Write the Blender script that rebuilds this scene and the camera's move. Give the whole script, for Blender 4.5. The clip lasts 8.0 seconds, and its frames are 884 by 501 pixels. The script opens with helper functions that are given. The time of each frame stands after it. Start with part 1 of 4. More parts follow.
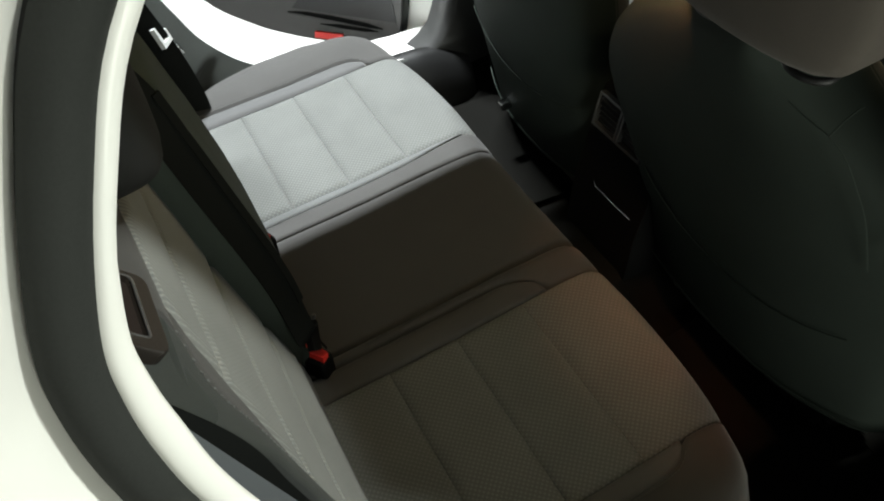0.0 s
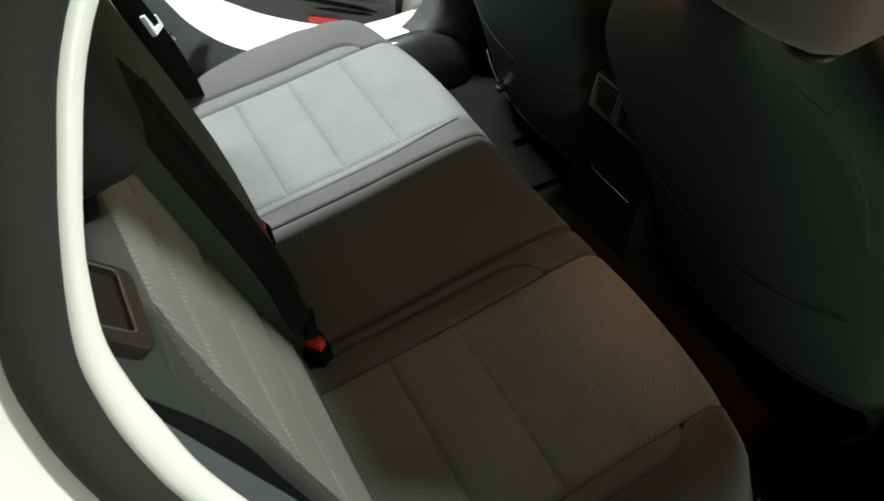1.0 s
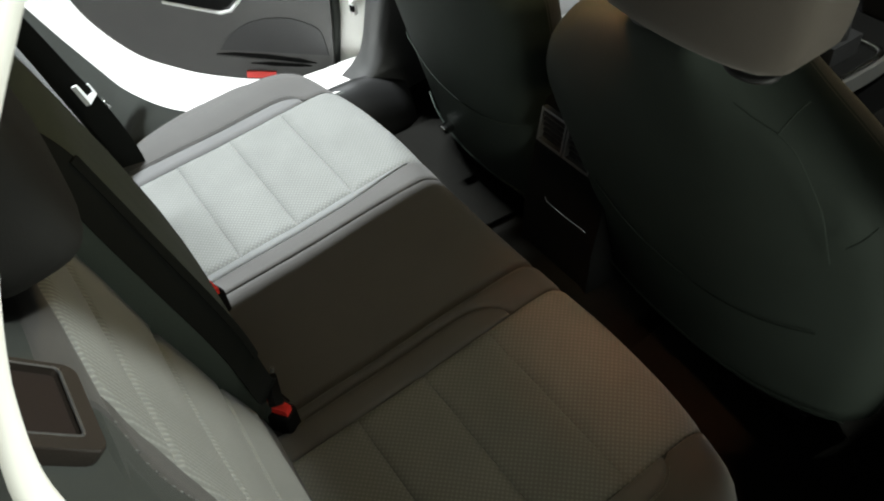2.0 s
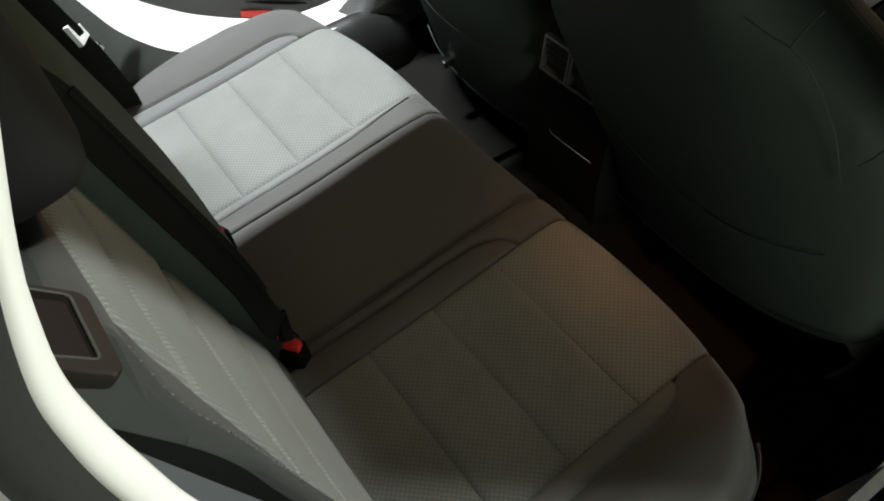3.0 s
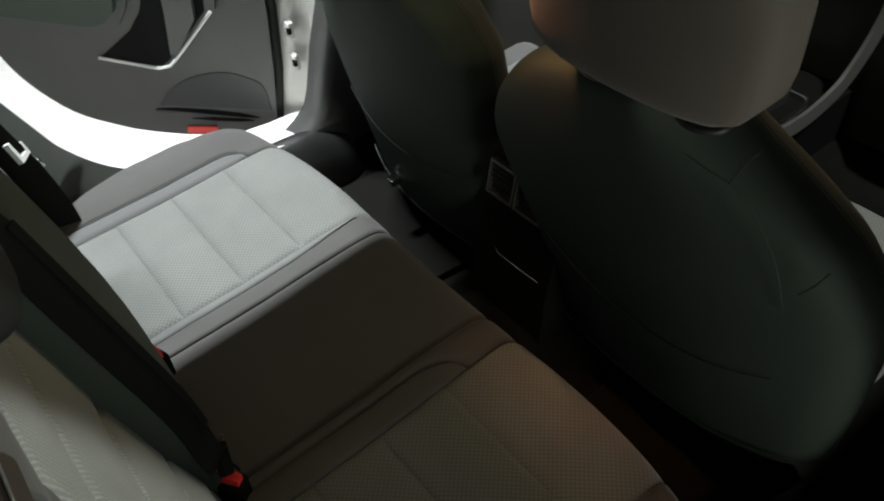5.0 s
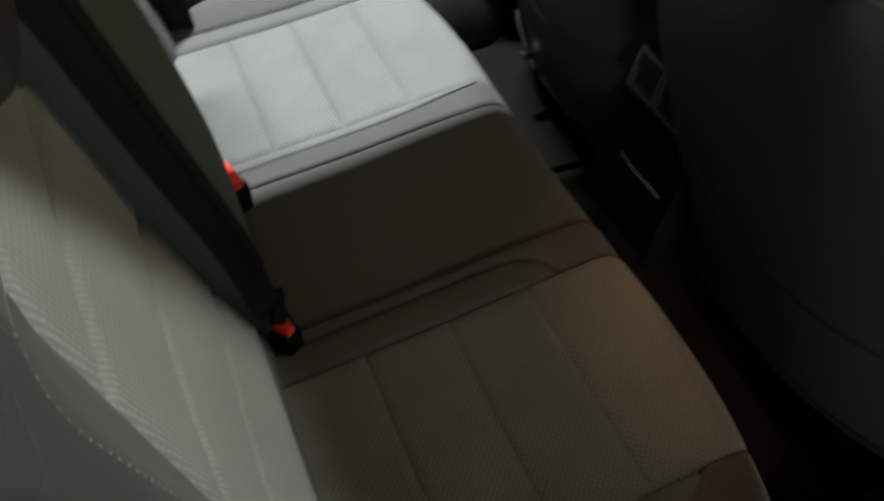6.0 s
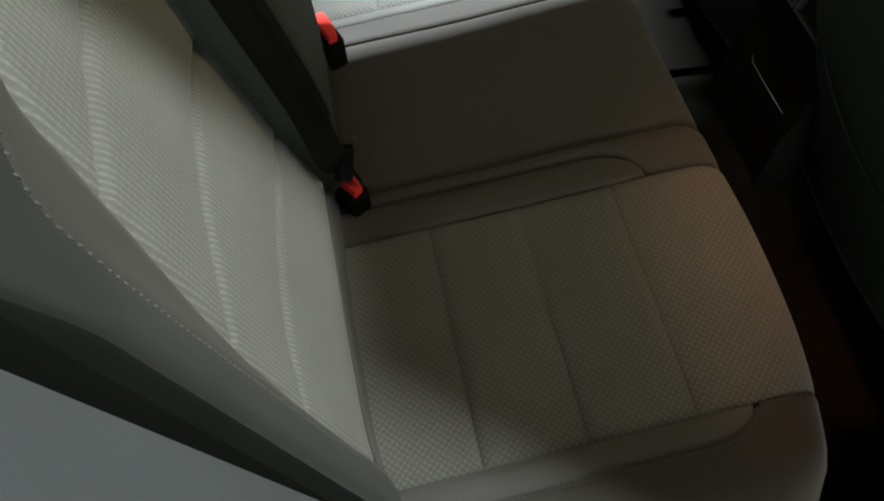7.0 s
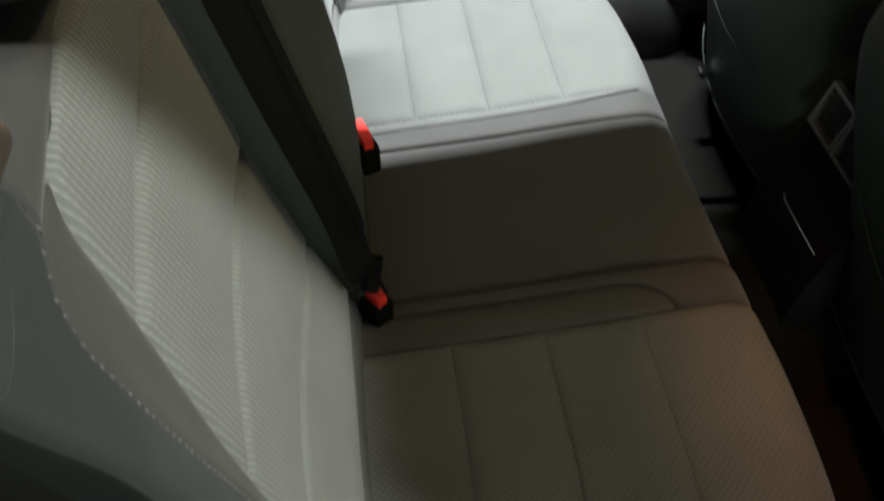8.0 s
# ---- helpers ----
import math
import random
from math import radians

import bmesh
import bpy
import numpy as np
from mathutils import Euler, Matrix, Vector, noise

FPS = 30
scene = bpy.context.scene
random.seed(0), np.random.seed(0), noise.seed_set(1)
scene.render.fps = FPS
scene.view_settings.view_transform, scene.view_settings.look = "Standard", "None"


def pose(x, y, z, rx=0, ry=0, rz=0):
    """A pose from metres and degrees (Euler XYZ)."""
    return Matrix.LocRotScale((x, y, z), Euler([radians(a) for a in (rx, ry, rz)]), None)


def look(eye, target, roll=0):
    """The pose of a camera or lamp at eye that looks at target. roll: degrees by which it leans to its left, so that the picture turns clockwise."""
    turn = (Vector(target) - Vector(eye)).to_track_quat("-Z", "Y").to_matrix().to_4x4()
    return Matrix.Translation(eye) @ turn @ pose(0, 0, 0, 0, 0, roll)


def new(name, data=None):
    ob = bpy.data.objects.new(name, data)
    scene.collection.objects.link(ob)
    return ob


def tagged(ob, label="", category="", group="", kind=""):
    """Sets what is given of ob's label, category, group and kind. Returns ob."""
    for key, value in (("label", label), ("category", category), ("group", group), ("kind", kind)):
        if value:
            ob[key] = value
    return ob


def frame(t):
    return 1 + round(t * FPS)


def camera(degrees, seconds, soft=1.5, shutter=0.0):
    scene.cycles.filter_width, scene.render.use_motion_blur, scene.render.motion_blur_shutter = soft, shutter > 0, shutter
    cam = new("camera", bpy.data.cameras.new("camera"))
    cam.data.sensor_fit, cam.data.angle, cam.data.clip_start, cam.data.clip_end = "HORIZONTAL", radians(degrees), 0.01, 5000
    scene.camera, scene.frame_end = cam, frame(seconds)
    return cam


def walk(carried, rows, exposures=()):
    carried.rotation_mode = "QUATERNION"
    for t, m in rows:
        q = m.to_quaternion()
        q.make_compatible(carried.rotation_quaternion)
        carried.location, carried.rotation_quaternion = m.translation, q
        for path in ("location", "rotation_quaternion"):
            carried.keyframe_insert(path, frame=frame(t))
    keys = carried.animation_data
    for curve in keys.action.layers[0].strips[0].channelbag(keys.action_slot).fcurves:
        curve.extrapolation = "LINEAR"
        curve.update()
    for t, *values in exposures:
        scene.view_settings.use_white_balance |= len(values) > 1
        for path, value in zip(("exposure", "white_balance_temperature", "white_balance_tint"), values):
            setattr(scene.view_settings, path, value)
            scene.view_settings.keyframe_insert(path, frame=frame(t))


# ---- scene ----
cam = camera(59.4, 8.0, soft=2.0, shutter=0.5)
PATH = [
    (0, (-0.079, -0.846, 1.600), (0.488, 0.380, 0.124), -4.2),
    (0.5, (-0.080, -0.846, 1.603), (0.492, 0.359, 0.113), -4.4),
    (1, (-0.069, -0.840, 1.593), (0.480, 0.360, 0.090), -5.2),
    (1.5, (-0.0600, -0.8326, 1.5955), (0.4925, 0.3775, 0.104), -6.95),
    (2, (-0.0594, -0.8136, 1.5845), (0.6255, 0.3865, 0.1399), -6.6),
    (2.2, (-0.0675, -0.8126, 1.5715), (0.563, 0.2895, 0.158), -6.95),
    (3.3, (-0.0709, -0.8165, 1.5664), (0.5287, 0.3024, 0.0211), -9.7),
    (3.5, (-0.0679, -0.8135, 1.5774), (0.5227, 0.3024, 0.0271), -10.1),
    (4, (-0.0515, -0.7922, 1.5776), (0.6429, 0.3896, 0.1205), -9.6),
    (4.2, (-0.0505, -0.7925, 1.5823), (0.7640, 0.3870, 0.1852), -7.0),
    (5.3, (-0.069, -0.780, 1.569), (0.723, 0.364, 0.278), -2.0),
    (5.5, (-0.071, -0.769, 1.546), (0.685, 0.407, 0.116), 0.5),
    (5.8, (-0.034, -0.744, 1.505), (0.597, 0.396, -0.012), 1.1),
    (6, (-0.007, -0.726, 1.483), (0.500, 0.418, -0.077), 0.2),
    (6.5, (0.047, -0.729, 1.435), (0.231, 0.373, -0.225), -5.3),
    (7, (0.055, -0.746, 1.433), (0.197, 0.296, -0.269), -4.2),
    (7.5, (0.054, -0.742, 1.430), (0.187, 0.352, -0.239), -3.6),
    (8, (0.035, -0.705, 1.433), (0.200, 0.529, -0.131), 0.3),
]
walk(cam, [(t, look(eye, target, roll)) for t, eye, target, roll in PATH], [(0.0, -0.15), (1.0, -0.15), (1.6, -0.2), (2.0, 0.1), (2.2, 0.2), (3.3, -0.3), (3.5, -0.38), (4.2, -0.4), (5.3, -0.45), (5.5, -0.62), (6.0, -0.35), (6.5, -0.3), (7.0, -0.02), (7.5, 0.15), (8.0, 0.06)])

# ---- world and lights ----
world = bpy.data.worlds.new("world")
scene.world = world
world.use_nodes = True
world.node_tree.nodes["Background"].inputs["Color"].default_value = (0.75, 0.85, 0.9, 1)
world.node_tree.nodes["Background"].inputs["Strength"].default_value = 0.005


def area_lamp(name, eye, target, size, watts, colour):
    data = bpy.data.lights.new(name, "AREA")
    data.shape, data.size, data.size_y, data.energy, data.color = "RECTANGLE", size[0], size[1], watts, colour
    ob = new(name, data)
    ob.matrix_world = look(eye, target)
    return ob


# lamps out of view, placed so that lit areas and shadow edges fall right
FAR_LAMP, NEAR_LAMP = (0.35, 1.116, 3.1), (1.70, -1.25, 3.57)
# added warm and orange fills under the roof; no such lamps are seen
WARM_FILL, ORANGE_FILL = (0.50, -0.12, 1.635), (0.455, -0.02, 1.635)
# added fill from the near side for the front seat's flank; source unseen
SIDE_FILL = (0.25, -4.42, 1.15)
area_lamp("far_lamp", FAR_LAMP, (0.35, 0.6, 0.6), (0.6, 0.05), 330, (0.92, 0.98, 1.0))
area_lamp("near_lamp", NEAR_LAMP, (0.0, -0.4, 0.9), (0.20, 0.17), 146, (0.95, 1.0, 0.93))
area_lamp("side_fill_light", SIDE_FILL, (0.25, -3.0, 1.15), (1.1, 1.4), 72, (0.95, 1.0, 0.87))
area_lamp("warm_fill", WARM_FILL, (0.36, -0.16, 0.0), (0.07, 0.04), 2.25, (1.0, 0.81, 0.45))
orange_bulb = area_lamp("orange_fill", ORANGE_FILL, (0.575, -0.19, 1.12), (0.02, 0.02), 0.45, (1.0, 0.45, 0.22))
orange_bulb.data.spread = radians(42)

# ---- materials ----


def material(name, colour, rough=0.8, metal=0.0, grain=900.0, bump=0.15, mottle=0.12, sheen=0.0, coat=0.0, spec=0.5):
    """A surface with fine grain and broad uneven tone."""
    m = bpy.data.materials.new(name)
    m.use_nodes = True
    nt = m.node_tree
    b = nt.nodes["Principled BSDF"]
    b.inputs["Roughness"].default_value, b.inputs["Metallic"].default_value = rough, metal
    b.inputs["Sheen Weight"].default_value, b.inputs["Coat Weight"].default_value = sheen, coat
    b.inputs["Specular IOR Level"].default_value = spec
    co = nt.nodes.new("ShaderNodeTexCoord")
    fine, broad = nt.nodes.new("ShaderNodeTexNoise"), nt.nodes.new("ShaderNodeTexNoise")
    fine.inputs["Scale"].default_value, fine.inputs["Detail"].default_value = grain, 2
    broad.inputs["Scale"].default_value, broad.inputs["Detail"].default_value = 9, 4
    nt.links.new(co.outputs["Object"], fine.inputs["Vector"])
    nt.links.new(co.outputs["Object"], broad.inputs["Vector"])
    add = nt.nodes.new("ShaderNodeMath")
    add.operation = "ADD"
    nt.links.new(fine.outputs["Fac"], add.inputs[0])
    nt.links.new(broad.outputs["Fac"], add.inputs[1])
    ramp = nt.nodes.new("ShaderNodeMapRange")
    ramp.inputs["From Min"].default_value, ramp.inputs["From Max"].default_value = 0.6, 1.4
    ramp.inputs["To Min"].default_value, ramp.inputs["To Max"].default_value = 1 - mottle, 1 + mottle
    nt.links.new(add.outputs[0], ramp.inputs["Value"])
    mix = nt.nodes.new("ShaderNodeVectorMath")
    mix.operation = "SCALE"
    mix.inputs[0].default_value = colour
    nt.links.new(ramp.outputs[0], mix.inputs["Scale"])
    nt.links.new(mix.outputs[0], b.inputs["Base Color"])
    bp = nt.nodes.new("ShaderNodeBump")
    bp.inputs["Strength"].default_value, bp.inputs["Distance"].default_value = bump, 0.001
    nt.links.new(fine.outputs["Fac"], bp.inputs["Height"])
    nt.links.new(bp.outputs["Normal"], b.inputs["Normal"])
    return m


def woven(name, dark, light, axes, pitch, rib=0.0):
    """Seat cloth with staggered raised knots along two axes of the object; rib: how far the knots of the first axis run together."""
    m = bpy.data.materials.new(name)
    m.use_nodes = True
    nt = m.node_tree
    b = nt.nodes["Principled BSDF"]
    b.inputs["Roughness"].default_value, b.inputs["Sheen Weight"].default_value = 0.9, 0.15
    b.inputs["Specular IOR Level"].default_value = 0.25
    co, sep = nt.nodes.new("ShaderNodeTexCoord"), nt.nodes.new("ShaderNodeSeparateXYZ")
    nt.links.new(co.outputs["Object"], sep.inputs[0])

    def math_node(op, a, c):
        n = nt.nodes.new("ShaderNodeMath")
        n.operation = op
        for k, v in enumerate((a, c)):
            if v is None:
                continue
            if isinstance(v, (int, float)):
                n.inputs[k].default_value = v
            else:
                nt.links.new(v, n.inputs[k])
        return n.outputs[0]
    waves = []
    for axis, p in zip(axes, pitch):
        waves.append(math_node("SINE", math_node("MULTIPLY", sep.outputs[axis], 2 * math.pi / p), None))
    grid = math_node("MULTIPLY", math_node("MULTIPLY", waves[0], waves[1]), 0.5 * (1 - rib))
    knots = math_node("ADD", math_node("ADD", grid, math_node("MULTIPLY", waves[0], 0.5 * rib)), 0.5)
    sharp = nt.nodes.new("ShaderNodeMapRange")
    sharp.inputs["From Min"].default_value, sharp.inputs["From Max"].default_value = (0.45, 0.90)
    nt.links.new(knots, sharp.inputs["Value"])
    noise_fine, noise_broad = nt.nodes.new("ShaderNodeTexNoise"), nt.nodes.new("ShaderNodeTexNoise")
    noise_fine.inputs["Scale"].default_value, noise_broad.inputs["Scale"].default_value = 1500, 12
    nt.links.new(co.outputs["Object"], noise_fine.inputs["Vector"])
    nt.links.new(co.outputs["Object"], noise_broad.inputs["Vector"])
    mix = nt.nodes.new("ShaderNodeMix")
    mix.data_type = "RGBA"
    mix.inputs["A"].default_value, mix.inputs["B"].default_value = (*dark, 1), (*light, 1)
    nt.links.new(sharp.outputs[0], mix.inputs["Factor"])
    tone = math_node("ADD", math_node("MULTIPLY", noise_fine.outputs["Fac"], 0.4), math_node("ADD", math_node("MULTIPLY", noise_broad.outputs["Fac"], 0.3), 0.65))
    out = nt.nodes.new("ShaderNodeVectorMath")
    out.operation = "SCALE"
    nt.links.new(mix.outputs["Result"], out.inputs[0])
    nt.links.new(tone, out.inputs["Scale"])
    nt.links.new(out.outputs[0], b.inputs["Base Color"])
    bp = nt.nodes.new("ShaderNodeBump")
    bp.inputs["Strength"].default_value, bp.inputs["Distance"].default_value = 0.42 + 0.3 * rib, 0.0009
    nt.links.new(math_node("ADD", knots, math_node("MULTIPLY", noise_fine.outputs["Fac"], 0.25)), bp.inputs["Height"])
    nt.links.new(bp.outputs["Normal"], b.inputs["Normal"])
    return m


# seat cloth darker than back cloth: shade over the cushion put into its colour
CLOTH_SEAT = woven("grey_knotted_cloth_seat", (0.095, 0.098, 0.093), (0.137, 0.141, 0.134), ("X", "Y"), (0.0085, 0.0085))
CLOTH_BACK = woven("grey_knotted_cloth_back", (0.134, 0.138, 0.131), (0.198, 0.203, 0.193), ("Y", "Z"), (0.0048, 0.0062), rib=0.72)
STRIP_LIT = material("lit_cloth_strip", (0.105, 0.108, 0.107), 0.9, grain=1400, bump=0.3, sheen=0.1, spec=0.25)
DARK_CLOTH = material("dark_grey_cloth", (0.050, 0.0485, 0.0465), 0.88, grain=1400, bump=0.3, sheen=0.15, spec=0.25)
BOLSTER_CLOTH = material("dark_green_grey_cloth", (0.028, 0.0315, 0.0285), 0.9, grain=1400, bump=0.3, mottle=0.2, sheen=0.1, spec=0.2)
CONSOLE_BLACK = material("matt_black_console_plastic", (0.005, 0.005, 0.005), 0.85, grain=900, bump=0.3, spec=0.08)
DARK_VINYL = material("dark_leatherette", (0.045, 0.056, 0.047), 0.75, grain=700, bump=0.25, spec=0.15)
BLACK_PLASTIC = material("black_grained_plastic", (0.016, 0.016, 0.017), 0.5, grain=900, bump=0.3)
GREY_PLASTIC = material("grey_grained_plastic", (0.052, 0.051, 0.050), 0.55, grain=800, bump=0.3)
TRIM_LIT = material("blue_grey_lit_trim", (0.066, 0.075, 0.083), 0.75, grain=1000, bump=0.2, mottle=0.2)
SEAT_COVER = material("dark_green_grey_cover", (0.034, 0.043, 0.0365), 0.7, grain=1100, bump=0.3, spec=0.12)
MAT_RUBBER = material("black_mat", (0.0058, 0.0057, 0.005), 0.95, grain=900, bump=0.4, spec=0.05)
# headrest cloth twice: warm light in the front colour, shade in the rear
HEAD_LIT = material("lit_headrest_cloth", (0.098, 0.085, 0.073), 0.85, grain=1300, bump=0.3, sheen=0.1, spec=0.2)
HEAD_SHADED = material("shaded_headrest_cloth", (0.020, 0.020, 0.019), 0.9, grain=1300, bump=0.3, spec=0.15)
DEEP_BLACK = material("deep_black_plastic", (0.004, 0.004, 0.004), 0.8, bump=0.1, spec=0.1)
PILLAR_BLACK = material("dark_pillar_plastic", (0.045, 0.045, 0.044), 0.40, grain=800, bump=0.25)
SILL_BLACK = material("black_sill_plastic", (0.009, 0.009, 0.0088), 0.5, grain=800, bump=0.2, spec=0.3)
RUBBER = material("black_rubber_seal", (0.022, 0.0235, 0.0215), 0.8, grain=600, bump=0.1, spec=0.12)
WEBBING = material("black_belt_webbing", (0.006, 0.0068, 0.006), 0.85, grain=1800, bump=0.3, spec=0.12)
WHITE_PAINT = material("white_car_paint", (0.69, 0.685, 0.65), 0.4, grain=40, bump=0.0, mottle=0.015, coat=0.15)
CHROME = material("polished_chrome", (0.75, 0.75, 0.74), 0.12, metal=1.0, bump=0.02, mottle=0.03)
VENT_GREY = material("vent_frame_grey", (0.055, 0.055, 0.054), 0.4, bump=0.05)
SATIN = material("satin_silver", (0.55, 0.55, 0.53), 0.35, metal=0.9, bump=0.03, mottle=0.05)
MID_GREY = material("mid_grey_cloth", (0.083, 0.083, 0.083), 0.9, grain=1400, bump=0.3, sheen=0.1, spec=0.25)
STRIP_SHADED = material("shaded_cloth_strip", (0.058, 0.056, 0.053), 0.9, grain=1400, bump=0.3, sheen=0.1, spec=0.25)
LIGHT_PLASTIC = material("pale_grey_plastic", (0.55, 0.56, 0.55), 0.4, bump=0.05)
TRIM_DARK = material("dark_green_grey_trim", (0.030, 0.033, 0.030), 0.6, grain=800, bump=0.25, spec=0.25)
RED_PLASTIC = material("red_plastic", (0.90, 0.045, 0.035), 0.35, bump=0.03, mottle=0.05)
BEZEL_BLACK = material("glossy_black_bezel", (0.026, 0.0215, 0.018), 0.26, grain=600, bump=0.05)
DARK_RED = material("dark_red_plastic", (0.013, 0.009, 0.008), 0.6, bump=0.05, spec=0.2)
SIDE_CLOTH = material("dark_green_side_cloth", (0.009, 0.0115, 0.010), 0.9, grain=1300, bump=0.35, mottle=0.4, spec=0.15)
FELT = material("black_felt", (0.012, 0.014, 0.012), 0.95, grain=900, bump=0.5, mottle=0.35, spec=0.08)
CARPET = material("black_carpet", (0.0068, 0.0066, 0.0058), 1.0, grain=1200, bump=1.0, mottle=0.35, spec=0.05)
HEADLINER = material("dark_headliner", (0.09, 0.09, 0.085), 0.95, grain=1200, bump=0.3)
CONCRETE = material("white_floor", (0.62, 0.61, 0.58), 0.5, grain=60, bump=0.1, mottle=0.15)
WALL_PAINT = material("grey_wall_paint", (0.18, 0.18, 0.172), 0.8, grain=200, bump=0.1, mottle=0.06)
THREAD = material("grey_thread", (0.10, 0.105, 0.10), 0.7, bump=0.1)

# ---- mesh helpers ----


def link_mesh(name, verts, faces, mat, parent=None, label="", smooth=True):
    me = bpy.data.meshes.new(name)
    me.from_pydata([tuple(v) for v in verts], [], faces)
    me.materials.append(mat)
    me.update()
    if smooth:
        me.polygons.foreach_set("use_smooth", [True] * len(me.polygons))
    ob = new(name, me)
    if parent:
        ob.parent = parent
    if label:
        ob["label"] = label
    return ob


def part(name, bm, mat, parent=None, label="", smooth=True, bevel=0.0):
    """One bmesh as one object, its sharp edges rounded by bevel metres."""
    if bevel:
        edges = [e for e in bm.edges if len(e.link_faces) == 2 and e.calc_face_angle(0) > 0.5]
        bmesh.ops.bevel(bm, geom=edges, offset=bevel, segments=3, affect="EDGES", profile=0.5, clamp_overlap=True)
    bmesh.ops.recalc_face_normals(bm, faces=bm.faces[:])
    me = bpy.data.meshes.new(name)
    bm.to_mesh(me)
    bm.free()
    me.materials.append(mat)
    if smooth:
        me.polygons.foreach_set("use_smooth", [True] * len(me.polygons))
        me.set_sharp_from_angle(angle=0.9)
    ob = new(name, me)
    if parent:
        ob.parent = parent
    if label:
        ob["label"] = label
    return ob


def thing(name, label, category, at=(0, 0, 0), group="", kind=""):
    ob = new(name)
    ob.location = at
    ob.empty_display_size = 0.05
    return tagged(ob, label, category, group, kind)


def box_bm(size, at=(0, 0, 0), turn=(0, 0, 0)):
    bm = bmesh.new()
    bmesh.ops.create_cube(bm, size=1.0, matrix=pose(*at, *turn) @ Matrix.Diagonal((*size, 1)))
    return bm


def prism(outline, depth, m):
    """A flat outline, in its own x and y, given depth in z, then set by m."""
    bm = bmesh.new()
    low = [bm.verts.new(m @ Vector((x, y, 0))) for x, y in outline]
    top = [bm.verts.new(m @ Vector((x, y, depth))) for x, y in outline]
    n = len(outline)
    bm.faces.new(low[::-1])
    bm.faces.new(top)
    for k in range(n):
        bm.faces.new((low[k], low[(k + 1) % n], top[(k + 1) % n], top[k]))
    return bm


def tube(points, radius, sides=8, closed=False):
    """A round bar along points."""
    bm = bmesh.new()
    pts = [Vector(p) for p in points]
    rings = []
    n = len(pts)
    for k, p in enumerate(pts):
        a = pts[(k - 1) % n] if closed or k else p
        c = pts[(k + 1) % n] if closed or k < n - 1 else p
        q = (c - a).to_track_quat("Z", "X")
        rings.append([bm.verts.new(p + q @ Vector((radius * math.cos(w), radius * math.sin(w), 0))) for w in (2 * math.pi * j / sides for j in range(sides))])
    for k in range(n if closed else n - 1):
        r, s = rings[k], rings[(k + 1) % n]
        for j in range(sides):
            bm.faces.new((r[j], r[(j + 1) % sides], s[(j + 1) % sides], s[j]))
    if not closed:
        bm.faces.new(rings[0][::-1])
        bm.faces.new(rings[-1])
    return bm


def smooth_line(points, steps=8):
    """Catmull-Rom through points of any dimension."""
    pts = [np.array(p, float) for p in points]
    pts = [2 * pts[0] - pts[1]] + pts + [2 * pts[-1] - pts[-2]]
    out = []
    for k in range(1, len(pts) - 2):
        p0, p1, p2, p3 = pts[k - 1:k + 3]
        for j in range(steps):
            t = j / steps
            out.append(0.5 * (2 * p1 + (p2 - p0) * t + (2 * p0 - 5 * p1 + 4 * p2 - p3) * t * t + (3 * p1 - p0 - 3 * p2 + p3) * t ** 3))
    out.append(pts[-2])
    return out


def ribbon(points, wide, width, thick):
    """A strap along points; wide gives the direction of its width."""
    bm = bmesh.new()
    pts = [Vector(p) for p in points]
    rings = []
    for k, p in enumerate(pts):
        along = (pts[min(k + 1, len(pts) - 1)] - pts[max(k - 1, 0)]).normalized()
        w = Vector(wide)
        w = (w - along * w.dot(along)).normalized()
        up = along.cross(w)
        rings.append([bm.verts.new(p + w * a * width / 2 + up * b * thick / 2) for a, b in ((-1, -1), (1, -1), (1, 1), (-1, 1))])
    for r, s in zip(rings, rings[1:]):
        for j in range(4):
            bm.faces.new((r[j], r[(j + 1) % 4], s[(j + 1) % 4], s[j]))
    bm.faces.new(rings[0][::-1])
    bm.faces.new(rings[-1])
    return bm


def spread(length, step=0.014):
    """Stations from 0 to 1 along length metres, crowded at both ends."""
    ends = [d for d in (0, 0.0015, 0.0035, 0.006, 0.009, 0.013, 0.018) if d < length * 0.45]
    inner = max(2, int((length - 2 * ends[-1]) / step))
    mid = [ends[-1] + (length - 2 * ends[-1]) * k / inner for k in range(1, inner)]
    return [d / length for d in ends + mid + [length - d for d in reversed(ends)]]


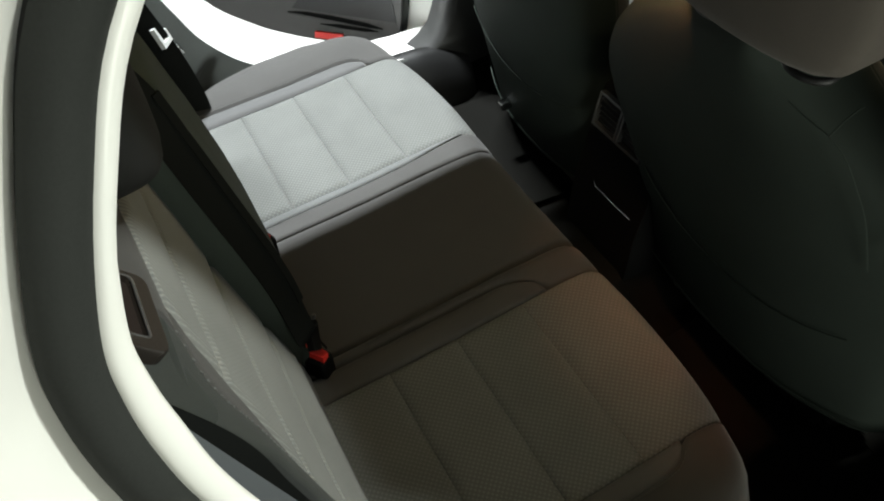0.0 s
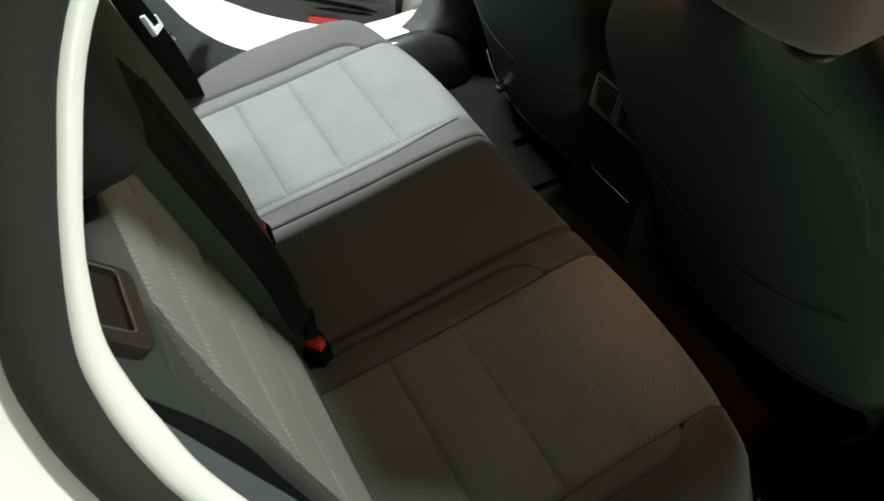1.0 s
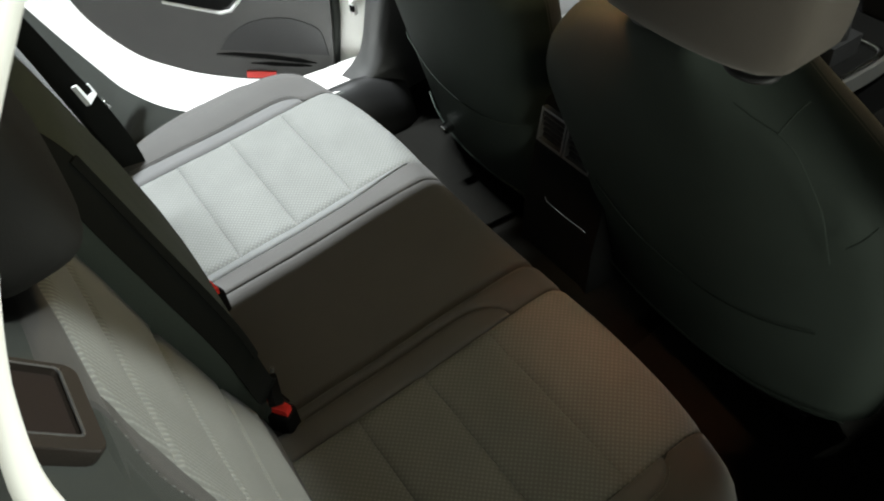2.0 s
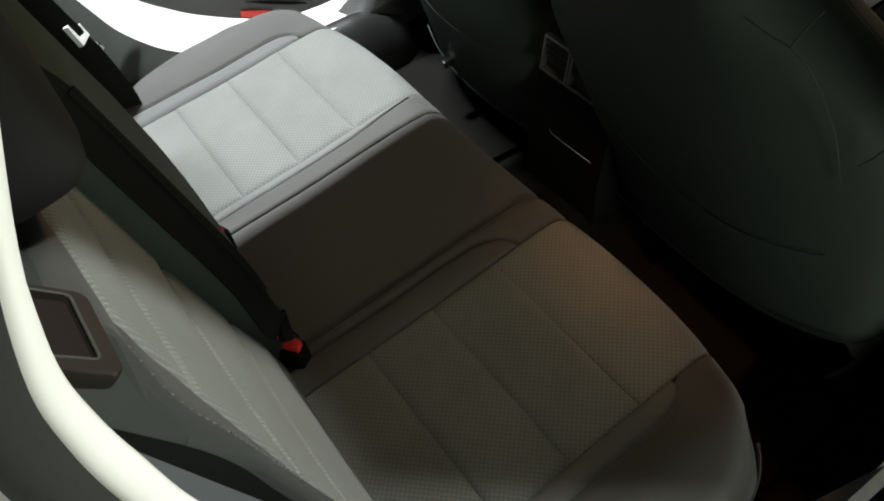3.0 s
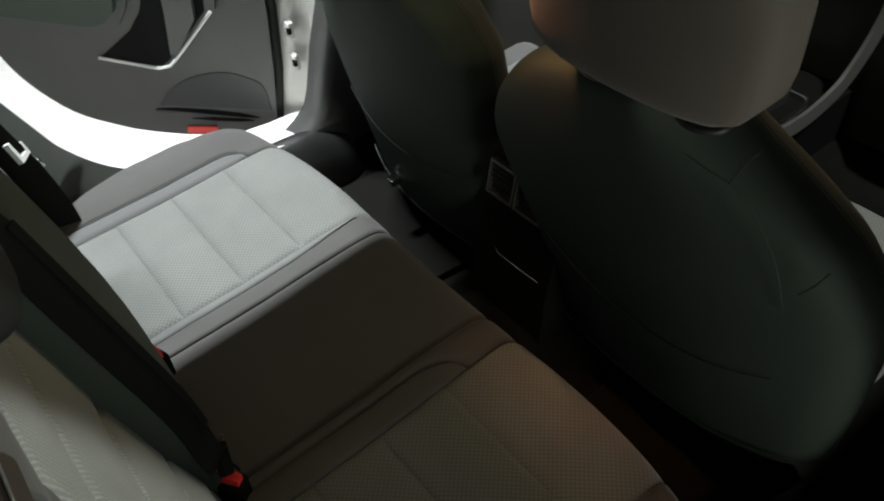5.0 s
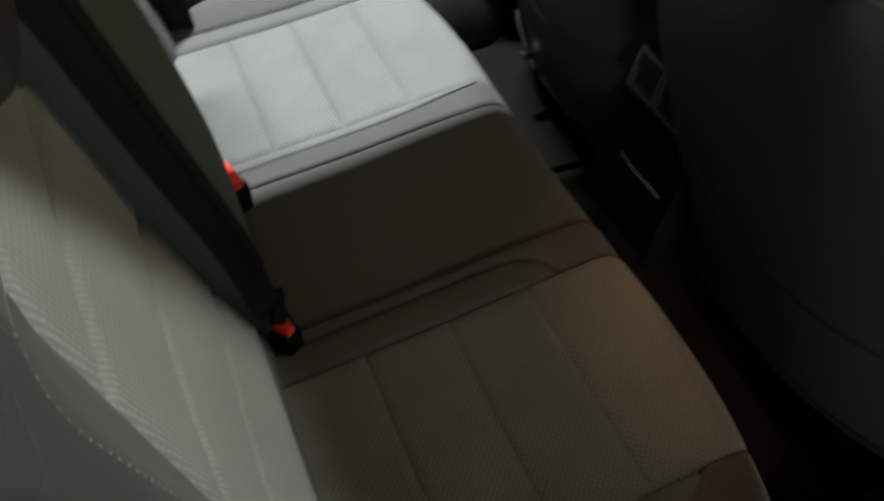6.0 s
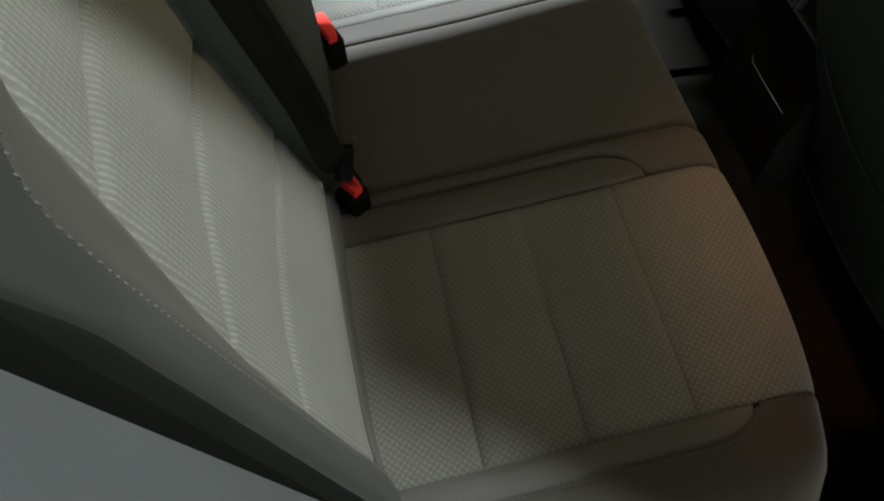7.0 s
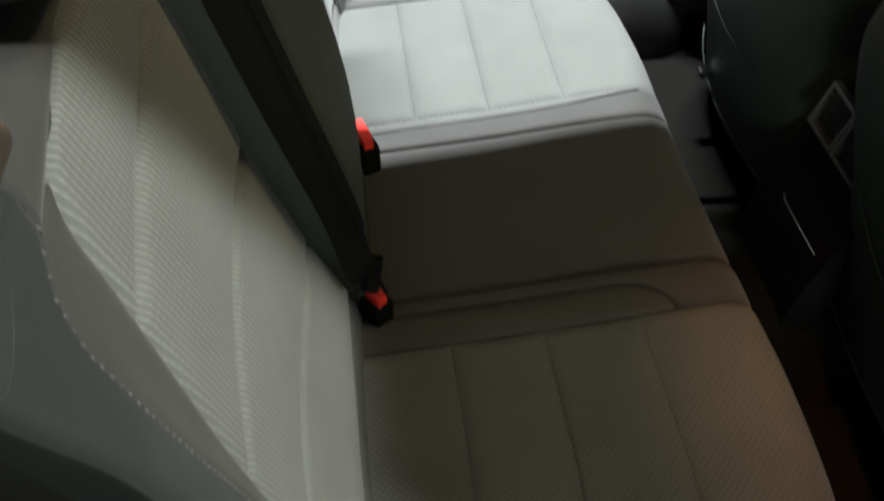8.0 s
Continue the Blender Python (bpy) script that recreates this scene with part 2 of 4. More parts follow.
def pillow(name, place, size, mat, parent, label="", dip=0.008, width=0.015, crown=0.002, skirt=0.02, flip=False, soft=(1, 1, 1, 1)):
    """An upholstered panel over place(u, v, h), h metres above its ground; its four rims sink into the seams. soft: how much each of u0, u1, v0, v1 sinks."""
    us, vs = spread(size[0]), spread(size[1])
    verts, faces = [], []

    def sink(d):
        return dip * max(0.0, 1 - d / width) ** 2
    for u in us:
        for v in vs:
            h = crown * math.sin(math.pi * u) ** 0.7 * math.sin(math.pi * v) ** 0.7 if 0 < u < 1 and 0 < v < 1 else 0
            h -= max(soft[0] * sink(u * size[0]), soft[1] * sink((1 - u) * size[0]), soft[2] * sink(v * size[1]), soft[3] * sink((1 - v) * size[1]))
            h += 0.0007 * noise.noise(Vector((u * size[0] * 30, v * size[1] * 30, len(name) + size[0] * 50)))
            verts.append(place(u, v, h))
    nu, nv = len(us), len(vs)
    for i in range(nu - 1):
        for j in range(nv - 1):
            faces.append((i * nv + j, (i + 1) * nv + j, (i + 1) * nv + j + 1, i * nv + j + 1))
    rim = [(i, 0) for i in range(nu)] + [(nu - 1, j) for j in range(1, nv)] + [(i, nv - 1) for i in range(nu - 2, -1, -1)] + [(0, j) for j in range(nv - 2, 0, -1)]
    base = len(verts)
    for i, j in rim:
        verts.append(place(us[i], vs[j], -skirt))
    for k, (i, j) in enumerate(rim):
        i2, j2 = rim[(k + 1) % len(rim)]
        faces.append((i * nv + j, base + k, base + (k + 1) % len(rim), i2 * nv + j2))
    if flip:
        faces = [f[::-1] for f in faces]
    return link_mesh(name, verts, faces, mat, parent, label)


def table(pairs):
    xs, ys = zip(*pairs)
    return lambda q: float(np.interp(q, xs, ys))


def eased(pairs, steps=10):
    line = smooth_line(pairs, steps)
    return table([(p[0], p[1]) for p in line])

# ---- the room outside, its walls and ceiling unseen and added ----
link_mesh("floor", [(-9, -9, 0), (9, -9, 0), (9, 9, 0), (-9, 9, 0), (-9, -9, -0.1), (9, -9, -0.1), (9, 9, -0.1), (-9, 9, -0.1)],
          [(0, 1, 2, 3), (7, 6, 5, 4), (0, 4, 5, 1), (1, 5, 6, 2), (2, 6, 7, 3), (3, 7, 4, 0)], CONCRETE, smooth=False)
tagged(bpy.data.objects["floor"], "white painted concrete floor under the car", "floor", kind="structure")
for wall_name, size, at in (("wall_north", (18.2, 0.1, 4), (0, 9.05, 2)), ("wall_east", (0.1, 18, 4), (9.05, 0, 2)), ("wall_west", (0.1, 18, 4), (-9.05, 0, 2))):
    tagged(part(wall_name, box_bm(size, at), WALL_PAINT, smooth=False), "plain grey painted wall of the hall", "wall", kind="structure")
# wall and window are invented to give the side fill an opening
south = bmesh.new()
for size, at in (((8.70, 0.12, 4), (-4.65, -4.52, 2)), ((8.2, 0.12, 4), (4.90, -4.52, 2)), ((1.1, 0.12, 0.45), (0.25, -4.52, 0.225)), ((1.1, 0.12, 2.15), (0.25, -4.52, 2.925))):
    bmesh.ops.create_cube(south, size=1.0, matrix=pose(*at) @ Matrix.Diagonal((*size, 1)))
tagged(part("wall_south", south, WALL_PAINT, smooth=False), "unseen grey wall added with an opening for the side fill light", "wall", kind="structure")
window = thing("added_window", "unseen white framed window added round the side fill light", "window", (0.25, -4.52, 0.45), kind="structure")
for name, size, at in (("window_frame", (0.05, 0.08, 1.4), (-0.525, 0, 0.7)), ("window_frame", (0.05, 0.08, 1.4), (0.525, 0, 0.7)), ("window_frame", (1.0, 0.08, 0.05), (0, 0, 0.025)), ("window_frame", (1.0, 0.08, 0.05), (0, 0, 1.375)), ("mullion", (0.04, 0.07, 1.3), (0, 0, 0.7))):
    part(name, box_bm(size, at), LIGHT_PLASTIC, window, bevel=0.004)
tagged(part("ceiling", box_bm((18.2, 18.2, 0.1), (0, 0, 4.05)), WALL_PAINT, smooth=False), "plain grey painted ceiling of the hall", "ceiling", kind="structure")

# ---- door openings of the body ----
# rear edge and sill of the rear door opening: x and z
APERTURE = smooth_line([(0.12, 1.575), (0.0, 1.54), (-0.064, 1.479), (-0.093, 1.428), (-0.115, 1.37), (-0.1195, 1.336), (-0.1175, 1.30), (-0.110, 1.262), (-0.086, 1.19), (-0.055, 1.10), (-0.012, 0.98), (0.031, 0.865),
                        (0.070, 0.775), (0.112, 0.695), (0.195, 0.61), (0.34, 0.533), (0.50, 0.497), (0.62, 0.483)], 6)


def side_y(z):
    """The body side leans in towards the roof."""
    return min(0.75, 0.93 - 0.22 * z)


def sweep(name, profile, mat, sgn, start=0, end=None, lip=0.0):
    """Sweeps (outward from the opening, out of the body) along the opening's edge; sgn: -1 near side, 1 far side."""
    path = APERTURE[start:end]
    verts, faces = [], []
    for k, p in enumerate(path):
        a, b = path[max(k - 1, 0)], path[min(k + 1, len(path) - 1)]
        tx, tz = (b - a) / np.linalg.norm(b - a)
        nx, nz = tz, -tx
        for out, proud in profile:
            if out <= 0:
                out -= lip * min(1.0, max(0.0, (1.40 - p[1]) / 0.09))
            x, z = p[0] + nx * out, p[1] + nz * out
            verts.append((x, sgn * (side_y(p[1]) + proud), z))
    n = len(profile)
    for k in range(len(path) - 1):
        for j in range(n - 1):
            f = (k * n + j, k * n + j + 1, (k + 1) * n + j + 1, (k + 1) * n + j)
            faces.append(f if sgn < 0 else f[::-1])
    return link_mesh(name, verts, faces, mat)


def half_round(a, b, lift, count=9):
    return [(a + (b - a) * k / (count - 1), lift * math.sin(math.pi * k / (count - 1)) ** 0.6) for k in range(count)]


near_flange = sweep("door_opening_flange", [(-0.001, -0.006), (-0.001, 0.0), (0.003, 0.001), (0.007, 0.0), (0.009, -0.004), (0.011, -0.03)], WHITE_PAINT, -1, 0, 84, lip=0.007)
tagged(near_flange, "white painted flange round the rear door opening", "door frame", kind="structure")
near_seal = sweep("door_seal", half_round(0.0065, 0.030, 0.009), RUBBER, -1, 0, 84)
tagged(near_seal, "thick black rubber door seal on the white body", "door seal", kind="structure")
near_body = sweep("body_side", [(0.029, -0.012), (0.033, -0.004), (0.037, 0.002), (0.046, 0.012), (0.065, 0.028), (0.12, 0.05), (0.30, 0.07)], WHITE_PAINT, -1, 0, 84)
tagged(near_body, "white painted rear quarter of the car", "car body", kind="structure")
far_flange = sweep("door_opening_flange", [(0.0, -0.045), (-0.001, -0.02), (0.004, 0.0), (0.012, 0.03), (0.02, 0.06), (0.035, 0.09), (0.06, 0.10), (0.20, 0.105), (0.34, 0.10)], WHITE_PAINT, 1)
tagged(far_flange, "white painted sill and wheel arch flange of the open door", "door frame", kind="structure")

# inner trim between the seat and the opening, both sides


def trim_strip(name, sgn):
    verts, faces, n = [], [], 9
    path = [p for p in APERTURE if p[1] < 1.30]
    for p in path:
        z = p[1]
        inner_x = min(p[0] - 0.004, -0.015 - 0.288 * (z - 0.907)) if z > 0.66 else min(p[0], 0.0)
        for j in range(n):
            f = j / (n - 1)
            x = inner_x + (p[0] - inner_x) * f
            bulge = 0.012 * math.sin(math.pi * f)
            y = 0.602 * (1 - f) + (side_y(z) - (0.004 if sgn < 0 else 0.047)) * f + bulge * 0.3
            verts.append((x, sgn * y, z + 0.004 * math.sin(math.pi * f)))
    for k in range(len(path) - 1):
        for j in range(n - 1):
            f = (k * n + j, k * n + j + 1, (k + 1) * n + j + 1, (k + 1) * n + j)
            faces.append(f if sgn < 0 else f[::-1])
    # same trim on both sides; near light and far shade put into the colour
    return link_mesh(name, verts, faces, TRIM_LIT if sgn < 0 else TRIM_DARK)


tagged(trim_strip("trim", -1), "smooth side trim beside the backrest in a lit blue-grey", "interior trim", kind="structure")
tagged(trim_strip("trim", 1), "wheel arch trim beside the far seat in a shaded dark grey", "interior trim", kind="structure")

# rear quarter panels, tail, roof and floor close the cabin
for sgn in (-1, 1):
    bm = bmesh.new()
    edge = [bm.verts.new((p[0] - 0.03, sgn * (side_y(p[1]) - 0.03), p[1])) for p in APERTURE[6:-6]]
    back = [bm.verts.new((-0.95, sgn * (side_y(p[1]) - 0.03), p[1])) for p in APERTURE[6:-6]]
    for k in range(len(edge) - 1):
        bm.faces.new((edge[k], edge[k + 1], back[k + 1], back[k]))
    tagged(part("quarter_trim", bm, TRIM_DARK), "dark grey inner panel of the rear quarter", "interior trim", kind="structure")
roof = thing("roof", "white painted car roof with a dark cloth headliner", "car roof", (0.38, 0, 1.655), kind="structure")
lining = part("headliner", prism([(-0.98, -0.541), (1.40, -0.541), (1.40, 0.542), (-0.98, 0.542)], 0.028, pose(-0.38, 0, 0)), HEADLINER, roof, "dark cloth headliner", bevel=0.006)
skin = bmesh.new()
grid = [[skin.verts.new((-1.36 + 2.38 * i / 20, -0.538 + 1.077 * j / 14, 0.030 + 0.030 * (1 - (j / 7 - 1) ** 2) * (1 - 0.5 * abs(i / 10 - 1) ** 2))) for j in range(15)] for i in range(21)]
for i in range(20):
    for j in range(14):
        skin.faces.new((grid[i][j], grid[i + 1][j], grid[i + 1][j + 1], grid[i][j + 1]))
part("roof_skin", skin, WHITE_PAINT, roof, "white painted roof skin")
tagged(part("tailgate", box_bm((0.04, 1.36, 0.95), (-1.03, 0, 0.80)), WHITE_PAINT, bevel=0.015), "closed white painted tailgate", "tailgate", kind="structure")
tagged(part("tail_panel", box_bm((0.05, 1.3, 0.87), (-0.98, 0, 0.755)), TRIM_DARK, smooth=False), "dark grey inner panel behind the load space", "interior trim", kind="structure")
tagged(part("load_floor", box_bm((0.8, 1.28, 0.04), (-0.58, 0, 0.62)), CARPET, smooth=False), "black carpeted load floor behind the seat", "car floor", kind="structure")

# cabin floor with tunnel
fl = bmesh.new()
section = [(-0.74, 0.47), (-0.70, 0.36), (-0.66, 0.325), (-0.2, 0.32), (-0.15, 0.33), (-0.11, 0.385), (-0.08, 0.40), (0.08, 0.40), (0.11, 0.385), (0.15, 0.33), (0.2, 0.32), (0.66, 0.325), (0.70, 0.36), (0.74, 0.47)]
rows_x = [fl.verts.new((x, y, z)) for x in (-0.1, 0.4, 0.8, 1.3, 2.0) for y, z in section]
for k in range(4):
    for j in range(len(section) - 1):
        fl.faces.new((rows_x[k * 14 + j], rows_x[(k + 1) * 14 + j], rows_x[(k + 1) * 14 + j + 1], rows_x[k * 14 + j + 1]))
tagged(part("car_floor", fl, CARPET), "black carpeted cabin floor with a low tunnel", "car floor", kind="structure")
for sgn in (-1, 1):
    # rocker sill, pillar trim
    sill = prism([(0.30, 0.30), (2.0, 0.30), (2.0, 0.44), (0.62, 0.44), (0.45, 0.455), (0.30, 0.47)], 0.09, Matrix(((1, 0, 0, 0), (0, 0, sgn, sgn * (0.80 if sgn > 0 else 0.76)), (0, 1, 0, 0), (0, 0, 0, 1))))
    # near sill is black instead of white: its shade is put into the colour
    tagged(part("sill", sill, WHITE_PAINT if sgn > 0 else MAT_RUBBER, bevel=0.01), "white painted sill under the open door" if sgn > 0 else "near sill coloured black for the shade over it", "car sill", kind="structure")
    pil = bmesh.new()
    ring = []
    for z, x0, x1, y in ((0.40, 0.52, 1.02, 0.755), (0.43, 0.56, 1.01, 0.752), (0.46, 0.61, 1.0, 0.748), (0.485, 0.648, 0.99, 0.744), (0.515, 0.678, 0.98, 0.740), (0.56, 0.692, 0.97, 0.734), (0.61, 0.700, 0.95, 0.726), (0.68, 0.710, 0.94, 0.714), (0.80, 0.735, 0.93, 0.69), (1.0, 0.74, 0.90, 0.65), (1.3, 0.735, 0.86, 0.59), (1.66, 0.72, 0.83, 0.515)):
        # near pillar is out of view; widened to shade the near cushion
        x0, x1 = (x0, x1) if sgn > 0 else (0.78 - 0.188 * min(1.0, max(0.0, (z - 0.6) / 0.5)), 0.92)
        out = 0.05 if sgn > 0 else 0.18
        ring.append([pil.verts.new((x, sgn * q, z)) for x, q in ((x0 + 0.004, y + out), (x0, y + 0.02), (x0 + 0.003, y), (x0 + 0.012, y - 0.016), (x0 + 0.03, y - 0.030), ((x0 + x1) / 2, y - 0.04), (x1 - 0.03, y - 0.03), (x1, y), (x1, y + out))])
    for r, s in zip(ring, ring[1:]):
        for j in range(8):
            pil.faces.new((r[j], r[j + 1], s[j + 1], s[j]))
        pil.faces.new((r[8], r[0], s[0], s[8]))
    tagged(part("pillar_trim", pil, PILLAR_BLACK), "dark grey plastic trim of the centre pillar", "pillar trim", kind="structure")

# plastic trim that runs from the far centre pillar along the sill to the seat
section = [(0.745, 0.465), (0.738, 0.482), (0.727, 0.491), (0.712, 0.492), (0.694, 0.484), (0.676, 0.462), (0.662, 0.425), (0.655, 0.38), (0.652, 0.325)]
verts, faces = [], []
for k, x in enumerate(np.linspace(0.40, 0.76, 25)):
    bow = -0.055 * max(0.0, (x - 0.61) / 0.15) ** 1.5
    verts += [(x, y - 0.35 * bow + 0.0045 * math.cos((x - 0.5) * 12), z + bow) for y, z in section]
for k in range(24):
    for j in range(len(section) - 1):
        faces.append((k * 9 + j, k * 9 + j + 1, (k + 1) * 9 + j + 1, (k + 1) * 9 + j))
tagged(link_mesh("sill_trim", verts, faces, SILL_BLACK), "dark smooth plastic trim along the far sill", "interior trim", kind="structure")

# ---- rear seat cushion ----
SEAT_Z = eased([(-0.06, 0.600), (0.0, 0.606), (0.11, 0.614), (0.23, 0.622), (0.35, 0.634), (0.43, 0.640), (0.52, 0.640)])
FRONT_X = eased([(0.0, 0.505), (0.18, 0.508), (0.30, 0.512), (0.43, 0.506), (0.52, 0.490), (0.59, 0.462), (0.634, 0.424), (0.672, 0.354), (0.70, 0.25)])
OUTER_Y = eased([(-0.06, 0.56), (0.0, 0.60), (0.05, 0.652), (0.10, 0.688), (0.18, 0.712), (0.27, 0.712), (0.35, 0.695), (0.42, 0.669), (0.46, 0.63), (0.51, 0.55)])


def seat_top(x, y):
    """Height of the cushion; it rolls down over its front and outer rims."""
    a = abs(y)
    z = SEAT_Z(x)
    z += 0.020 * math.exp(-((a - 0.605) / 0.055) ** 2)
    r = 0.05
    for d in (FRONT_X(a) - x, (OUTER_Y(x) - a) * 1.0):
        d = max(d, 0.0)
        if d < r:
            z -= r - math.sqrt(max(0.0, r * r - (r - d) ** 2))
    return z


def seat_place(sgn, x0, x1, ya, yb, droop=False):
    """ya and yb: functions of x for the inner and outer rim."""
    def place(u, v, h):
        if x1 == "front":
            b = lerp_y(sgn, 0.45, ya, yb, v)
            end = FRONT_X(b)
            w = u ** 0.85
            x = x0 + (end - x0) * w
        else:
            x = x0 + (x1 - x0) * u
        y = lerp_y(sgn, x, ya, yb, v)
        return (x, sgn * y, seat_top(x, y) + h)
    return place


def lerp_y(sgn, x, ya, yb, v):
    a, b = ya(x), yb(x)
    return a + (b - a) * v


bench = thing("rear_bench_seat", "dark grey cloth rear bench with pale woven inserts", "car seat", (0.2, 0, 0.385))


def keep_place(ob):
    """A part built in world coordinates, put under a thing that stands elsewhere."""
    if not ob.parent.parent:
        ob.matrix_parent_inverse = Matrix.Translation(ob.parent.location).inverted()
    return ob


def const(v):
    return lambda x: v


# foam body under the covers
outline = [(FRONT_X(abs(y)) - 0.004, y) for y in (k * 0.02 for k in range(-31, 32))] + [(0.30, 0.692), (0.15, 0.68), (0.05, 0.635), (-0.08, 0.55), (-0.08, -0.55), (0.05, -0.635), (0.15, -0.68), (0.30, -0.692)]
cushion = keep_place(part("seat_cushion", prism(outline, 0.195, pose(0, 0, 0.385)), DARK_CLOTH, bench, "dark cloth cushion"))
INS_IN = table([(-0.06, 0.206), (0.35, 0.206), (0.52, 0.204)])
# where the inner strip gives way to the bolster: near side, far side
STRIP_IN = {-1: table([(-0.06, 0.157), (0.33, 0.157), (0.355, 0.161), (0.373, 0.169), (0.386, 0.180), (0.393, 0.192), (0.396, 0.2055)]),
            1: table([(-0.06, 0.186), (0.33, 0.188), (0.38, 0.193), (0.43, 0.199), (0.47, 0.2045)])}
INS_OUT = table([(-0.06, 0.522), (0.52, 0.516)])
for sgn in (-1, 1):
    for x0, x1 in ((-0.05, 0.113), (0.113, 0.230), (0.230, 0.349), (0.349, "front")):
        ln = (x1 if x1 != "front" else 0.53) - x0
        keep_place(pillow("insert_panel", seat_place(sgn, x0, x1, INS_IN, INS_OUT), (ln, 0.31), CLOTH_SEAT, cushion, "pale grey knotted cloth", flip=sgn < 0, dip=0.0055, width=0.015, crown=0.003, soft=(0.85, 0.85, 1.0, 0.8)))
    # plain pale strips that end in a round tip on either side of the insert
    tip = table([(-0.06, 1.0), (0.35, 1.0), (0.375, 0.92), (0.39, 0.75), (0.40, 0.5), (0.405, 0.15)])
    keep_place(pillow("welt_strip", seat_place(sgn, -0.05, 0.405, INS_OUT, lambda x: INS_OUT(x) + (0.020 + 0.016 * tip(x) * (1 - 0.25 * x)) * tip(x)), (0.455, 0.036), MID_GREY, cushion, "plain grey cloth strip", flip=sgn < 0, dip=0.005, width=0.010, crown=0.002))
    # inner strip: far side's light and near side's shade put into its grey
    keep_place(pillow("welt_strip", seat_place(sgn, -0.05, 0.396 if sgn < 0 else 0.47, STRIP_IN[sgn], INS_IN), (0.455, 0.049 if sgn < 0 else 0.02), STRIP_SHADED if sgn < 0 else STRIP_LIT, cushion, "plain grey cloth strip", flip=sgn < 0, dip=0.004, width=0.006, crown=0.004 if sgn < 0 else 0.001, soft=(1, 1, 1, 0.8)))
    # outer bolster, which wraps round the front corner
    keep_place(pillow("side_bolster", seat_place(sgn, -0.05, "front", lambda x: INS_OUT(x) + (0.020 + 0.016 * tip(x) * (1 - 0.25 * x)) * tip(x) if x < 0.405 else INS_OUT(x) + 0.001, OUTER_Y), (0.55, 0.14), DARK_CLOTH, cushion, "smooth dark cloth bolster with piping", flip=sgn < 0, dip=0.004, width=0.009, crown=0.0, soft=(0, 0, 1, 0), skirt=0.12))
    # thread along the outer strip's seam
    verts, faces = [], []
    for k in range(62):
        x0, x1 = 0.03 + k * 0.006, 0.0336 + k * 0.006
        ends = []
        for x in (x0, x1):
            y = INS_OUT(x) + (0.020 + 0.016 * tip(x) * (1 - 0.25 * x)) * tip(x) + 0.0045
            ends.append(Vector((x, sgn * y, seat_top(x, y) + 0.0002)))
        side, lift = Vector((0, 0.0004, 0)), Vector((0, 0, 0.0007))
        b, (p, q) = len(verts), ends
        verts += [p - side, p + side, q + side, q - side, p - side + lift, p + side + lift, q + side + lift, q - side + lift]
        faces += [tuple(b + i for i in f) for f in ((4, 5, 6, 7), (0, 1, 5, 4), (1, 2, 6, 5), (2, 3, 7, 6), (3, 0, 4, 7))]
    keep_place(link_mesh("stitching", verts, faces, THREAD, cushion, "pale thread"))
    # inner bolster between the strip and the middle place
    keep_place(pillow("inner_bolster", seat_place(sgn, -0.05, "front", const(0.134 if sgn < 0 else 0.1465), lambda x: STRIP_IN[sgn](x) if x < (0.396 if sgn < 0 else 0.47) else INS_IN(x)), (0.55, 0.023 if sgn < 0 else 0.05), DARK_CLOTH, cushion, "smooth dark cloth", flip=sgn < 0, dip=0.007, width=0.006, crown=0.002, soft=(0, 0, 1.2 if sgn < 0 else 0.5, 0.8)))
    # piping along the bolster's outer rim
    rim = [(x, sgn * (OUTER_Y(x) - 0.003), seat_top(x, OUTER_Y(x) - 0.003) + 0.001) for x in np.linspace(0.02, 0.455, 40)]
    keep_place(part("piping", tube(rim, 0.0022, 6), DARK_CLOTH, cushion))
keep_place(pillow("middle_panel", lambda u, v, h: (lambda x, y: (x, y, seat_top(x, y) + h - 0.002))(-0.05 + (FRONT_X(0.1) + 0.05) * u ** 0.9, -0.1335 + 0.2795 * v), (0.56, 0.28), DARK_CLOTH, cushion, "smooth dark brownish-grey cloth", dip=0.010, width=0.010, crown=0.003, soft=(1, 1, 1, 0.4)))
# ---- rear backrests ----
BACK = Matrix(((0, 0.9787, -0.2055, 0.01), (1, 0, 0, 0), (0, 0.2055, 0.9787, 0.60), (0, 0, 0, 1)))
# BACK takes (y, out of the face, up along the face)


def back_point(y, up, h):
    return BACK @ Vector((y, h, up))


def sink(up):
    """The bolster's rim flattens towards the shoulder."""
    f = min(1.0, max(0.0, (up - 0.50) / 0.095))
    return f * f * (3 - 2 * f)


def back_face(y, up):
    """How far the upholstery stands out; it rolls over at the top and the outer side."""
    a, h = abs(y), 0.0
    h += 0.018 / (1 + math.exp(-(a - 0.516) / 0.012)) * (1 - sink(up))
    for d, r in ((0.554 - a, 0.009), (0.624 - up, 0.025)):
        d = max(d, 0.0)
        if d < r:
            h -= r - math.sqrt(max(0.0, r * r - (r - d) ** 2))
    return h


BACK_IN = table([(0.0, 0.10), (0.10, 0.115), (0.27, 0.145), (0.45, 0.160), (0.60, 0.15)])
BACK_OUT = eased([(0.0, 0.499), (0.20, 0.502), (0.30, 0.499), (0.36, 0.491), (0.407, 0.481), (0.45, 0.471), (0.49, 0.462), (0.53, 0.454), (0.56, 0.449), (0.582, 0.438), (0.592, 0.41), (0.602, 0.36), (0.61, 0.33)])
STITCH = table([(0.0, 0.503), (0.20, 0.510), (0.35, 0.512), (0.44, 0.513), (0.50, 0.511), (0.54, 0.502), (0.565, 0.488), (0.585, 0.462), (0.60, 0.458), (0.64, 0.455)])
